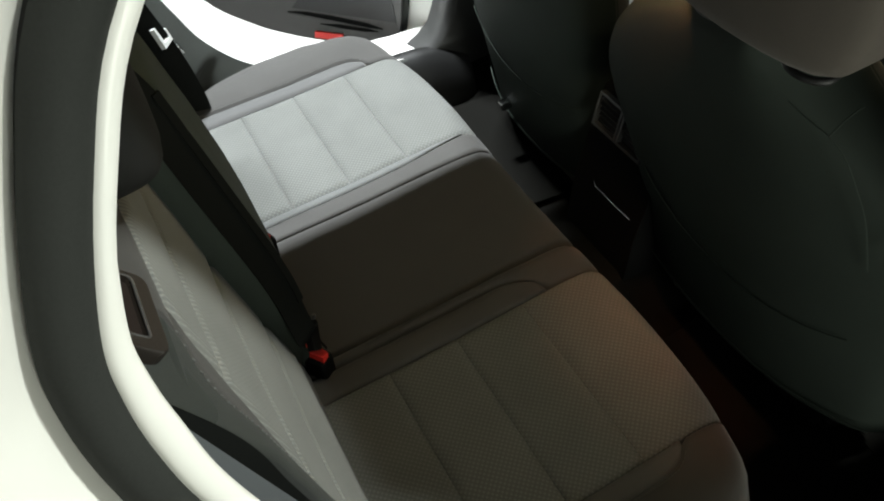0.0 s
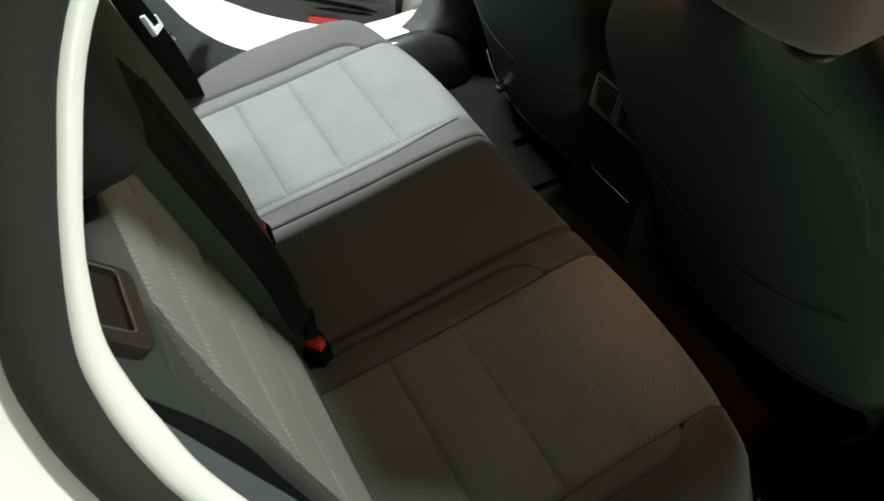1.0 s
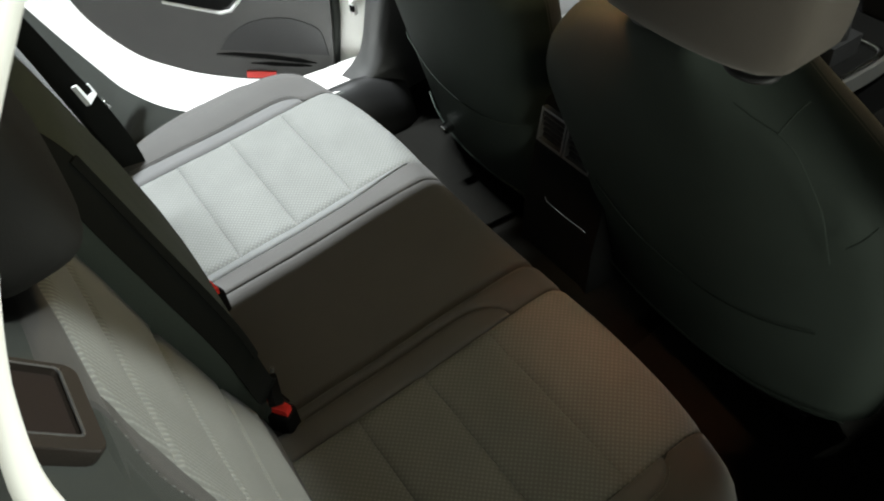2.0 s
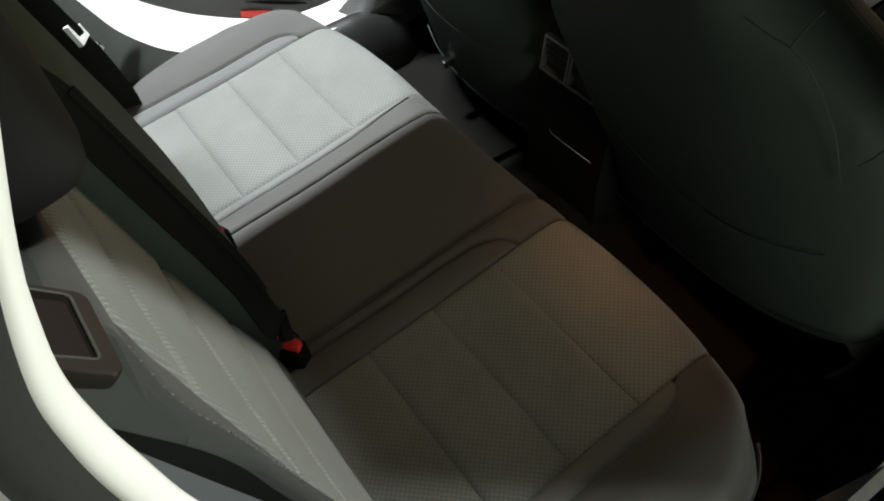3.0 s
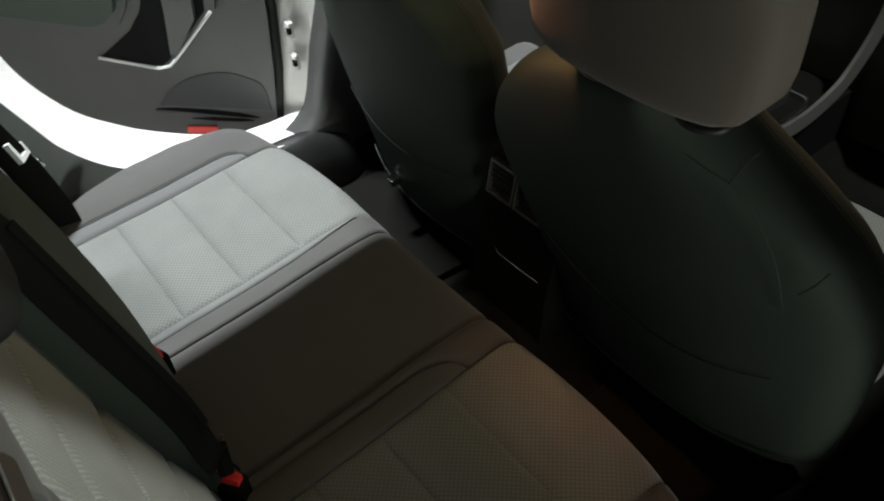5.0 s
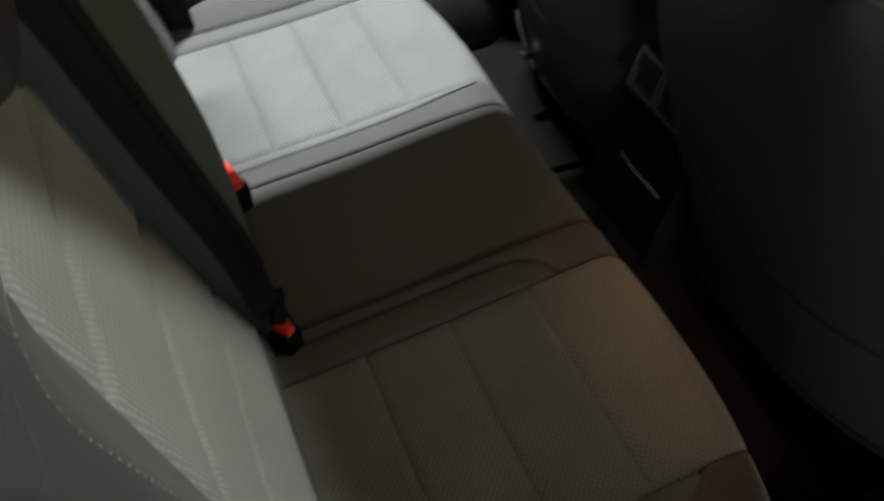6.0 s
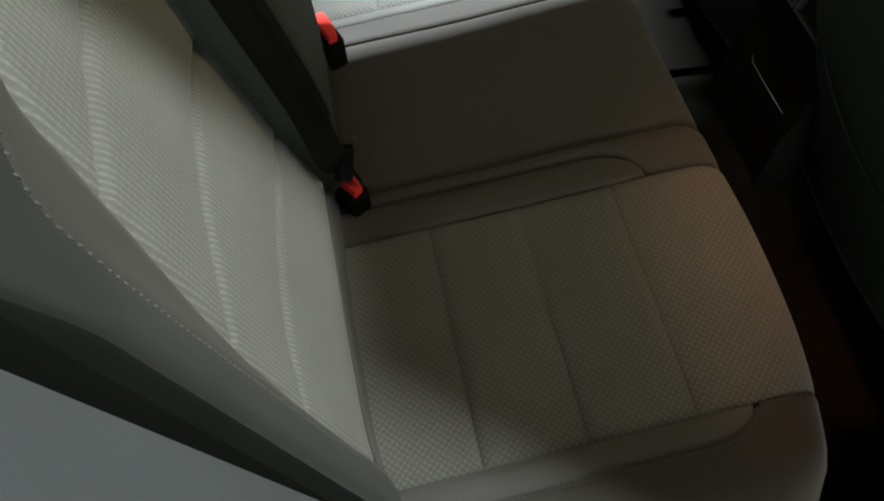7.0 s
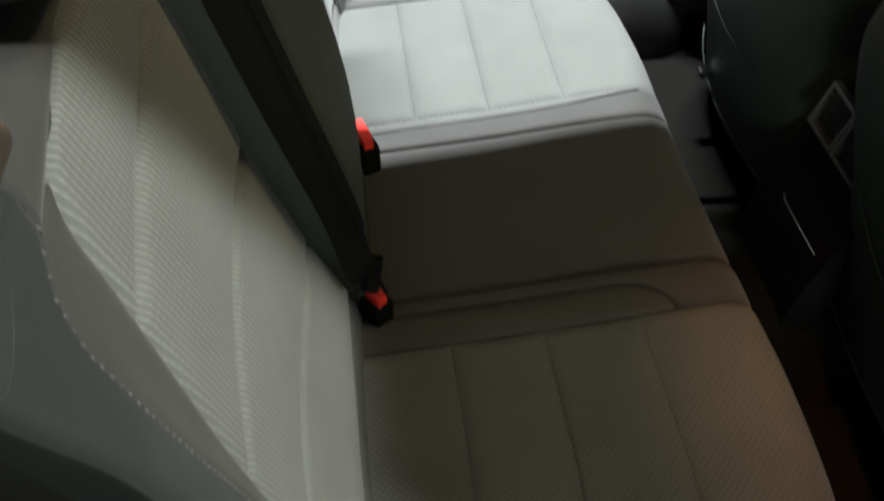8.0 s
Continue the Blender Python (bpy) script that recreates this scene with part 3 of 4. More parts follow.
CREASE_TOP = eased([(0.05, 0.068), (0.20, 0.068), (0.335, 0.063), (0.463, 0.046), (0.52, 0.024)])
# seams across the backrest: height for a distance from the middle
SEAMS = (eased([(0.10, 0.205), (0.228, 0.222), (0.37, 0.245), (0.44, 0.240), (0.50, 0.222)]), eased([(0.10, 0.365), (0.23, 0.384), (0.31, 0.391), (0.40, 0.378), (0.50, 0.342)]),
         eased([(0.10, 0.570), (0.23, 0.546), (0.33, 0.527), (0.41, 0.508), (0.50, 0.484)]))


def back_place(sgn, u0, u1, ya, yb):
    def place(u, v, h):
        low, high = (q if callable(q) else const(q) for q in (u0, u1))
        y = 0.3
        for _ in range(3):
            up = low(y) + (high(y) - low(y)) * u
            y = ya(up) + (yb(up) - ya(up)) * v
        return back_point(sgn * y, up, back_face(y, up) + h)
    return place


def backrest(sgn, label):
    body = bmesh.new()
    ring = [[body.verts.new(back_point(sgn * y, up, h)) for y, h in ((0.02, -0.012), (0.53, -0.035), (0.535, -0.14), (0.02, -0.14))] for up in (-0.1, 0.58, 0.622)]
    for r, s in zip(ring, ring[1:]):
        for j in range(4):
            body.faces.new((r[j], r[(j + 1) % 4], s[(j + 1) % 4], s[j]))
    body.faces.new(ring[0])
    body.faces.new(ring[-1])
    ob = keep_place(part("seat_back", body, DARK_CLOTH, bench, label, bevel=0.008))
    for u0, u1 in ((CREASE_TOP, SEAMS[0]), (SEAMS[0], SEAMS[1]), (SEAMS[1], SEAMS[2]), (SEAMS[2], 0.608)):
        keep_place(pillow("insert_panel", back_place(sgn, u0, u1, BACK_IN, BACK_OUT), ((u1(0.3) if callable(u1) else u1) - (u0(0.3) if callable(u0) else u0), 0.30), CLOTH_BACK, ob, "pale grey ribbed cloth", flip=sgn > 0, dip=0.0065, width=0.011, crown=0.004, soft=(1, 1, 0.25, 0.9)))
    # dark strip that stands in for the shaded gap above the cushion
    keep_place(pillow("lower_hem", back_place(sgn, -0.02, CREASE_TOP, BACK_IN, BACK_OUT), (0.075, 0.30), DARK_CLOTH, ob, "dark cloth strip for the shaded crease", flip=sgn > 0, dip=0.002, width=0.004, crown=-0.006))
    keep_place(pillow("welt_strip", back_place(sgn, -0.02, 0.584, BACK_OUT, STITCH), (0.6, 0.03), DARK_CLOTH, ob, "plain grey cloth wedge", flip=sgn > 0, dip=0.003, width=0.008, crown=0.0))
    keep_place(pillow("side_bolster", back_place(sgn, -0.02, 0.602, STITCH, const(0.553)), (0.62, 0.09), BOLSTER_CLOTH, ob, "smooth dark cloth bolster", flip=sgn > 0, dip=0.004, width=0.009, crown=0.0, soft=(0, 0, 1, 0), skirt=0.006))
    keep_place(pillow("bolster_side", lambda u, v, h: back_point(sgn * (0.5535 + 0.024 * math.sin(v * math.pi / 2) + h), -0.02 + 0.615 * u, 0.0075 - 0.018 * sink(-0.02 + 0.615 * u) * (1 - v) - 0.085 * v), (0.62, 0.09), SIDE_CLOTH, ob, "dark cloth side of the bolster", flip=sgn < 0, dip=0.001, width=0.004, crown=0.003, skirt=0.004))
    side_cover = bmesh.new()
    slab = [[side_cover.verts.new(back_point(sgn * y, up, h)) for y, h in ((0.528, -0.026), (0.548, -0.034), (0.548, -0.14), (0.528, -0.14))] for up in (-0.08, 0.615)]
    for j in range(4):
        side_cover.faces.new((slab[0][j], slab[0][(j + 1) % 4], slab[1][(j + 1) % 4], slab[1][j]))
    for r in slab:
        side_cover.faces.new(r)
    keep_place(part("side_cover", side_cover, FELT, ob, "black felt side cover", bevel=0.004))
    keep_place(pillow("top_band", back_place(sgn, lambda y: 0.606 if y < 0.35 else 0.606 - 0.24 * (y - 0.35), 0.622, const(0.10), STITCH), (0.036, 0.36), DARK_CLOTH, ob, "smooth dark cloth", flip=sgn > 0, dip=0.004, width=0.009, crown=0.0, soft=(1, 0, 0, 0), skirt=0.06))
    # thread along the bolster seam
    verts, faces = [], []
    for k in range(84):
        up = 0.02 + k * 0.0068
        y = STITCH(up) + 0.004
        c = back_point(sgn * y, up, back_face(y, up) + 0.0002)
        d = back_point(sgn * y, up + 0.0042, back_face(y, up + 0.0042) + 0.0002)
        side, out = Vector((0, 0.00045, 0)), Vector((0.0008, 0, 0.0002))
        b = len(verts)
        verts += [c - side, c + side, d + side, d - side, c - side + out, c + side + out, d + side + out, d - side + out]
        faces += [tuple(b + q for q in f) for f in ((4, 5, 6, 7), (0, 1, 5, 4), (1, 2, 6, 5), (2, 3, 7, 6), (3, 0, 4, 7))]
    keep_place(link_mesh("stitching", verts, faces, THREAD, ob, "pale thread"))
    return ob


near_back = backrest(-1, "grey ribbed cloth rear backrest with dark bolsters")
far_back = backrest(1, "grey ribbed cloth rear backrest in shadow at the far door")

# padded shoulders that slope back over the outer top corners
CAP_HIGH = smooth_line([(-0.004, 0.590), (-0.006, 0.600), (-0.014, 0.613), (-0.034, 0.652), (-0.056, 0.697), (-0.078, 0.716), (-0.108, 0.712), (-0.135, 0.685)], 4)
CAP_LOW = smooth_line([(-0.006, 0.590), (-0.008, 0.600), (-0.014, 0.613), (-0.026, 0.630), (-0.045, 0.640), (-0.072, 0.640), (-0.105, 0.635), (-0.135, 0.62)], 4)


def shoulder(sgn, ob):
    def place(u, v, h):
        a = 0.365 + (0.556 - 0.365) * v
        k = min(1.0, max(0.0, (a - 0.365) / 0.05))
        k = k * k * (3 - 2 * k)
        q = u * (len(CAP_HIGH) - 1)
        i = min(int(q), len(CAP_HIGH) - 2)
        out, up = [(1 - k) * (CAP_LOW[i][j] + (q - i) * (CAP_LOW[i + 1][j] - CAP_LOW[i][j])) + k * (CAP_HIGH[i][j] + (q - i) * (CAP_HIGH[i + 1][j] - CAP_HIGH[i][j])) for j in (0, 1)]
        out += 0.014 / (1 + math.exp(-(a - 0.520) / 0.011)) * max(0.0, 1 - u * 3)
        d, r = 0.5565 - a, 0.010 + 0.020 * min(1.0, u * 2)
        if d < r:
            out -= r - math.sqrt(max(0.0, r * r - (r - max(d, 0.0)) ** 2))
        return back_point(sgn * a, up, out + h + 0.002)
    keep_place(pillow("shoulder_cap", place, (0.20, 0.19), BOLSTER_CLOTH, ob, "smooth dark cloth shoulder", flip=sgn > 0, dip=0.003, width=0.008, crown=0.0, soft=(1, 0, 0, 0), skirt=0.012))


shoulder(-1, near_back)
shoulder(1, far_back)
# folding handle in a framed recess on the near shoulder
LATCH = Matrix(((0, -0.62, 0.7846, -0.1165), (1, 0, 0, -0.466), (0, 0.7846, 0.62, 1.1945), (0, 0, 0, 1)))
# LATCH takes (towards the middle, up the slope, out of the shoulder)


def rounded(x0, x1, y0, y1, r, n=4):
    return [(cx + r * math.cos(w), cy + r * math.sin(w)) for cx, cy, w0 in ((x1 - r, y1 - r, 0), (x0 + r, y1 - r, 90), (x0 + r, y0 + r, 180), (x1 - r, y0 + r, 270)) for w in (radians(w0 + 90 * k / n) for k in range(n + 1))]


def ring_plate(outer, inner, depth, m):
    """A flat frame between two outlines with the same count of points."""
    bm = bmesh.new()
    rows = [[bm.verts.new(m @ Vector((x, y, z))) for x, y in line] for line, z in ((outer, -0.014), (outer, depth * 0.7), ([(a * 0.93 + c * 0.07, b * 0.93 + d * 0.07) for (a, b), (c, d) in zip(outer, inner)], depth), ([(a * 0.1 + c * 0.9, b * 0.1 + d * 0.9) for (a, b), (c, d) in zip(outer, inner)], depth * 0.8), (inner, -0.006))]
    n = len(outer)
    for r, q in zip(rows, rows[1:]):
        for k in range(n):
            bm.faces.new((r[k], r[(k + 1) % n], q[(k + 1) % n], q[k]))
    return bm


latch_outer, latch_inner = rounded(-0.041, 0.034, 0.004, 0.091, 0.009), rounded(-0.027, 0.029, 0.017, 0.080, 0.003)
bezel = keep_place(part("release_bezel", ring_plate(latch_outer, latch_inner, 0.005, LATCH), BEZEL_BLACK, near_back, "black plastic bezel of the folding handle"))
keep_place(part("bezel_rim", tube([LATCH @ Vector((x, y, 0.0036)) for x, y in rounded(-0.0285, 0.0305, 0.0155, 0.0815, 0.004)], 0.0011, 6, True), VENT_GREY, near_back, "grey raised rim"))
keep_place(part("release_recess", prism(rounded(-0.0275, 0.0295, 0.0165, 0.0805, 0.003), 0.002, LATCH @ pose(0, 0, -0.003)), DARK_RED, near_back, "dark brown-red inset"))
keep_place(part("release_lever", prism([(0.0265, 0.0795), (-0.0265, 0.0795), (-0.0265, 0.064), (-0.004, 0.0685), (0.014, 0.0735), (0.0245, 0.0775)], 0.005, LATCH @ pose(0, 0, 0.001)), SATIN, near_back, "polished metal lever", bevel=0.001))

# ---- armrest folded up in the middle ----
armrest = thing("folded_armrest", "dark leatherette centre armrest folded up between the backrests", "armrest", (0.0, 0, 0.7))
ARM_LO, ARM_HI = 0.04, 0.60
ARM_HALF = eased([(0.0, 0.148), (0.06, 0.153), (0.113, 0.164), (0.24, 0.195), (0.38, 0.212), (0.50, 0.206), (0.62, 0.195)])
ARM_OUT = eased([(0.0, 0.010), (0.06, 0.022), (0.11, 0.036), (0.17, 0.048), (0.24, 0.057), (0.32, 0.061), (0.42, 0.060), (0.62, 0.053)])


def arm_place(u, v, h):
    up = ARM_LO + (ARM_HI - ARM_LO) * u
    half = ARM_HALF(up)
    y = -half + (half + 0.17) * v
    k = ARM_OUT(up) - 0.030 * max(0.0, y / 0.17) ** 2
    for d, r in ((half + y, 0.034), (0.17 - y, 0.03), (ARM_HI - up, 0.05), (up - ARM_LO, 0.02)):
        r = min(r, k + 0.02)
        if d < r:
            k -= r - math.sqrt(max(0.0, r * r - (r - d) ** 2))
    return back_point(y, up, k + h)


keep_place(pillow("armrest_pad", arm_place, (0.5, 0.38), DARK_VINYL, armrest, dip=0.0, crown=0.004, skirt=0.03))
keep_place(part("armrest_core", prism([(-0.135, -0.06), (0.12, -0.06), (0.14, 0.11), (0.155, 0.38), (0.155, 0.59), (-0.18, 0.59), (-0.198, 0.38), (-0.15, 0.11)], 0.018, BACK @ Matrix(((1, 0, 0, 0), (0, 0, 1, 0), (0, 1, 0, 0), (0, 0, 0, 1)))), DARK_VINYL, armrest, bevel=0.006))


# ---- head restraints ----
def headrest(name_at, half, label, mat, lean, set_back=0.0, square=4.5):
    """A padded head restraint on two steel posts; half: x, y, z half sizes."""
    ob = thing("headrest", label, "headrest", name_at, "head restraints")
    bm = bmesh.new()
    bmesh.ops.create_cube(bm, size=2.0)
    bmesh.ops.subdivide_edges(bm, edges=bm.edges[:], cuts=9, use_grid_fill=True)
    for v in bm.verts:
        c = v.co.copy()
        p = [abs(q) ** square for q in c]
        c /= sum(p) ** (1 / square)
        taper = 1 - 0.12 * max(0, c.z)
        back = -0.42 * half[0] * (c.y ** 2)
        v.co = Vector((c.x * half[0] + (-back * max(0.0, -c.x)) + set_back, c.y * half[1] * taper, c.z * half[2] + half[2] + 0.035))
        v.co = pose(0, 0, 0, 0, lean) @ v.co
    part("head_pad", bm, mat, ob)
    for y in (-0.07, 0.07):
        part("post", tube([(0, y, -0.03), (0, y, 0.03), (0.002, y, 0.08)], 0.006), CHROME, ob, "steel post")
    return ob


headrest((-0.160, -0.295, 1.178), (0.050, 0.104, 0.10), "dark cloth rear head restraint above the backrest", HEAD_SHADED, -8, 0.055)
headrest((-0.150, 0.295, 1.178), (0.050, 0.104, 0.10), "dark cloth rear head restraint above the backrest", HEAD_SHADED, -8, 0.055)

# ---- seat belts and buckles ----


def buckle(at, turn, label):
    ob = thing("belt_buckle", label, "seat belt buckle", at, "seat belt buckles")
    ob.rotation_euler = (0, 0, radians(turn))
    part("housing", box_bm((0.062, 0.030, 0.066), (0, 0, -0.018)), DEEP_BLACK, ob, bevel=0.007)
    part("release_button", prism([(-0.028, -0.007), (0.028, -0.007), (0.028, 0.006), (0.006, 0.011), (-0.028, 0.011)], 0.012, pose(0, -0.002, 0.012, -8)), RED_PLASTIC, ob, "bright red push button", bevel=0.0025)
    return ob


buckle((0.020, -0.137, 0.632), -54, "black belt buckle with a red button beside the insert")
buckle((0.030, 0.132, 0.642), -70, "black belt buckle with a red button at the middle place")


def strap(name, line, wide, label, width=0.047):
    ob = thing(name, label, "seat belt", tuple(line[len(line) // 2]), "seat belts")
    keep_place(part("webbing", ribbon(smooth_line(line, 8), wide, width, 0.0016), WEBBING, ob, smooth=False))
    return ob


def on_back(y, up, h):
    return tuple(back_point(y, up, h))


belt_wide = Vector((0.82, 0.55, 0.15)).normalized()
belt_out = Vector((0.55, -0.83, 0.0)).normalized()
corner_line = [on_back(-ARM_HALF(up) + 0.003, up, ARM_OUT(up) - 0.015) for up in (0.585, 0.50, 0.42, 0.34, 0.27, 0.215)]
middle_line = [on_back(-0.185, 0.68, 0.0), on_back(-0.185, 0.63, 0.025)] + [tuple(Vector(p) + 0.003 * belt_out) for p in corner_line] + [(0.014, -0.181, 0.750), (0.024, -0.160, 0.716)]
middle_belt = strap("seat_belt", middle_line, belt_wide, "black webbing belt lying along the folded armrest's edge", 0.037)
fold_line = [tuple(Vector(p) + 0.016 * belt_wide + 0.005 * belt_out) for p in corner_line]
keep_place(part("folded_edge", ribbon(smooth_line(fold_line, 8), belt_wide, 0.009, 0.0030), WEBBING, middle_belt, smooth=False))
tongue = keep_place(part("tongue", prism(rounded(-0.022, 0.022, -0.011, 0.011, 0.005), 0.010, look((0.026, -0.158, 0.710), (-0.5, 0.2, 0.45)) @ pose(0, 0, -0.005, 0, 0, 40)), DEEP_BLACK, middle_belt, "black moulded tongue", bevel=0.003))
keep_place(part("tongue_plate", box_bm((0.003, 0.022, 0.040), (0.033, -0.148, 0.684), (0, -15, 20)), DEEP_BLACK, middle_belt, "black coated plate", bevel=0.001))
keep_place(part("belt_stop", tube([(0.040, -0.118, 0.694), (0.043, -0.1165, 0.702)], 0.003, 8), VENT_GREY, middle_belt, "small grey belt stop"))
side_line = [(-0.19, 0.575, 1.36), (-0.145, 0.580, 1.24), (-0.090, 0.585, 1.13), (-0.048, 0.584, 1.0), (-0.008, 0.582, 0.86), (0.026, 0.580, 0.74), (0.042, 0.575, 0.63), (0.03, 0.57, 0.56)]
near_line = [(-0.20, -0.575, 1.36), (-0.155, -0.586, 1.27)] + [(0.008 - 0.21 * (z - 0.6), -0.592, z) for z in (1.19, 1.12, 1.05, 0.95, 0.85, 0.75)] + [(0.0, -0.585, 0.66)]
near_belt = strap("seat_belt", near_line, (1, 0.45, 0.2), "black webbing belt hanging beside the near bolster")
far_belt = strap("seat_belt", side_line, (1, -0.2, 0.2), "black webbing belt with a pale tongue at the far pillar", 0.052)
keep_place(part("tongue", prism([(-0.016, -0.021), (0.018, -0.021), (0.018, 0.021), (0.012, 0.021), (0.009, -0.012), (-0.010, -0.012), (-0.012, 0.004), (-0.016, 0.004)], 0.010, look((0.026, 0.568, 0.815), (0.8, 0.0, 1.1))), LIGHT_PLASTIC, far_belt, "pale grey belt tongue holder", bevel=0.003))
keep_place(part("tongue_plate", box_bm((0.006, 0.02, 0.02), (0.048, 0.59, 0.765), (0, -20, 0)), CHROME, far_belt, "steel plate", bevel=0.002))
keep_place(part("tongue_plate", box_bm((0.012, 0.02, 0.008), (0.036, -0.57, 0.66), (0, -20, 20)), CHROME, near_belt, "steel plate", bevel=0.002))

# ---- front seats ----
HALF = eased([(0.46, 0.285), (0.65, 0.32), (0.75, 0.340), (0.85, 0.358), (0.92, 0.336), (0.97, 0.300), (1.01, 0.262), (1.05, 0.208), (1.08, 0.150), (1.105, 0.085), (1.118, 0.04)])
LOW_IN = table([(0.46, 0.265), (0.60, 0.280), (0.70, 0.312), (0.75, 0.332), (0.80, 0.350), (0.84, 0.357)])
INNER = table([(0.46, 0.22), (0.78, 0.225), (0.86, 0.25), (0.95, 0.255), (1.01, 0.22), (1.05, 0.165), (1.08, 0.125), (1.105, 0.075), (1.118, 0.04)])
OUTER = eased([(0.42, 0.292), (0.55, 0.302), (0.65, 0.308), (0.75, 0.312), (0.83, 0.305), (0.89, 0.284), (0.94, 0.252), (0.97, 0.216), (1.0, 0.174), (1.02, 0.143), (1.04, 0.112), (1.06, 0.085), (1.085, 0.058), (1.105, 0.04), (1.118, 0.025)])


def front_seat(c, label):
    ob = thing("front_seat", label, "car seat", (0.9, c, 0.35), "front seats")
    zs = [0.425 + k * 0.0154 for k in range(46)]
    ts = [-1 + k / 20 for k in range(41)]

    def shell(name, depth, sign, mat, lab):
        verts, faces = [], []
        for z in zs:
            for t in ts:
                w = math.sin(t * math.pi / 2)
                half = OUTER(z) if w * c > 0 else INNER(z) if c > 0 else min(HALF(z), LOW_IN(z)) if z < 0.84 else HALF(z)
                y = half * w
                d = min(half - abs(y), (1.122 - z) * 1.2)
                r = 0.055
                h = depth
                if d < r:
                    h -= r - math.sqrt(max(0.0, r * r - (r - max(d, 0)) ** 2))
                h -= max(0.0, depth - 0.055) * min(1.0, abs(w)) ** 2.4
                if w * c > 0:
                    h += sign * 0.035 * abs(w) ** 2.2
                x = 0.816 + 0.095 - 0.24 * z + sign * h
                verts.append((x, c + y, z))
        n = len(ts)
        for i in range(len(zs) - 1):
            for j in range(n - 1):
                f = (i * n + j, i * n + j + 1, (i + 1) * n + j + 1, (i + 1) * n + j)
                faces.append(f if sign > 0 else f[::-1])
        return keep_place(link_mesh(name, verts, faces, mat, ob, lab))
    shell("back_cover", 0.095, -1, SEAT_COVER, "dark green-grey rear cover")
    shell("front_cover", 0.050, 1, DARK_CLOTH, "dark cloth front cover")

    def face(y, z, lift=0.0):
        return (0.816 - 0.24 * z + 0.040 * abs(y / 0.32) ** 2.4 + (0.035 * abs(y / 0.32) ** 2.2 if y * c > 0 else 0) - lift, c + y, z)
    # map pocket: a rim and a slack front panel
    pocket = [face(y, 0.635 + 0.055 * (abs(y) / 0.215) ** 2.2, 0.002) for y in np.linspace(-0.215, 0.215, 30)]
    keep_place(part("pocket_rim", tube(pocket, 0.0011, 6), SEAT_COVER, ob))
    lower = [face(y, 0.437 + 0.02 * (abs(y) / 0.26) ** 2, 0.001) for y in np.linspace(-0.28, 0.28, 30)]
    keep_place(part("lower_rim", tube(lower, 0.0014, 6), SEAT_COVER, ob))
    # seams of the cover at the outer shoulder and the side
    for ends in (((-0.082, 1.060), (-0.109, 1.051), (-0.137, 1.044)), ((-0.137, 1.044), (-0.152, 1.080), (-0.166, 1.106)), ((-0.137, 1.044), (-0.158, 1.025), (-0.178, 0.986), (-0.197, 0.937), (-0.213, 0.858)), ((-0.251, 0.956), (-0.240, 0.925), (-0.226, 0.899))):
        if c > 0:
            continue
        line = [face(y, z, 0.0006) for y, z in smooth_line(ends, 6)]
        keep_place(part("seam", tube(line, 0.0011, 5), SEAT_COVER, ob))
    for y in (-0.093, 0.047):
        ring = [(0.566 + 0.020 * math.sin(w), c + y + 0.030 * math.cos(w), 1.112 + 0.003 * math.sin(w)) for w in (2 * math.pi * k / 24 for k in range(24))]
        keep_place(part("post_sleeve", tube(ring, 0.0045, 8, True), BLACK_PLASTIC, ob, "black plastic sleeve", bevel=0.0))
    # cushion
    seat = bmesh.new()
    bmesh.ops.create_cube(seat, size=1.0, matrix=pose(1.02, c, 0.50, 0, -4) @ Matrix.Diagonal((0.48, 0.54, 0.16, 1)))
    keep_place(part("cushion", seat, DARK_CLOTH, ob, bevel=0.05))
    keep_place(pillow("insert_panel", lambda u, v, h: (0.80 + 0.43 * u, c - 0.17 + 0.34 * v, 0.572 + 0.033 * u + h), (0.47, 0.34), CLOTH_SEAT, ob, "pale grey knotted cloth", dip=0.006))
    keep_place(part("seat_base", box_bm((0.42, 0.40, 0.08), (0.98, c, 0.385)), BLACK_PLASTIC, ob, bevel=0.01))
    for y in (-0.2, 0.2):
        keep_place(part("seat_rail", box_bm((0.42, 0.03, 0.035), (1.0, c + y, 0.345)), BLACK_PLASTIC, ob, bevel=0.004))
    if c > 0:
        keep_place(part("rail_cap", box_bm((0.03, 0.022, 0.02), (0.690, c + 0.10, 0.488)), CHROME, ob, "bare metal bracket", bevel=0.003))
    return ob


front_seat(-0.312, "dark leatherette-backed front seat with a map pocket")
front_seat(0.312, "dark leatherette-backed front seat by the far door")
for c in (-0.335, 0.335):
    headrest((0.605, c, 1.108), (0.060, 0.150, 0.112), "dark cloth front head restraint on two posts", HEAD_LIT, -3, -0.056, 6.5)

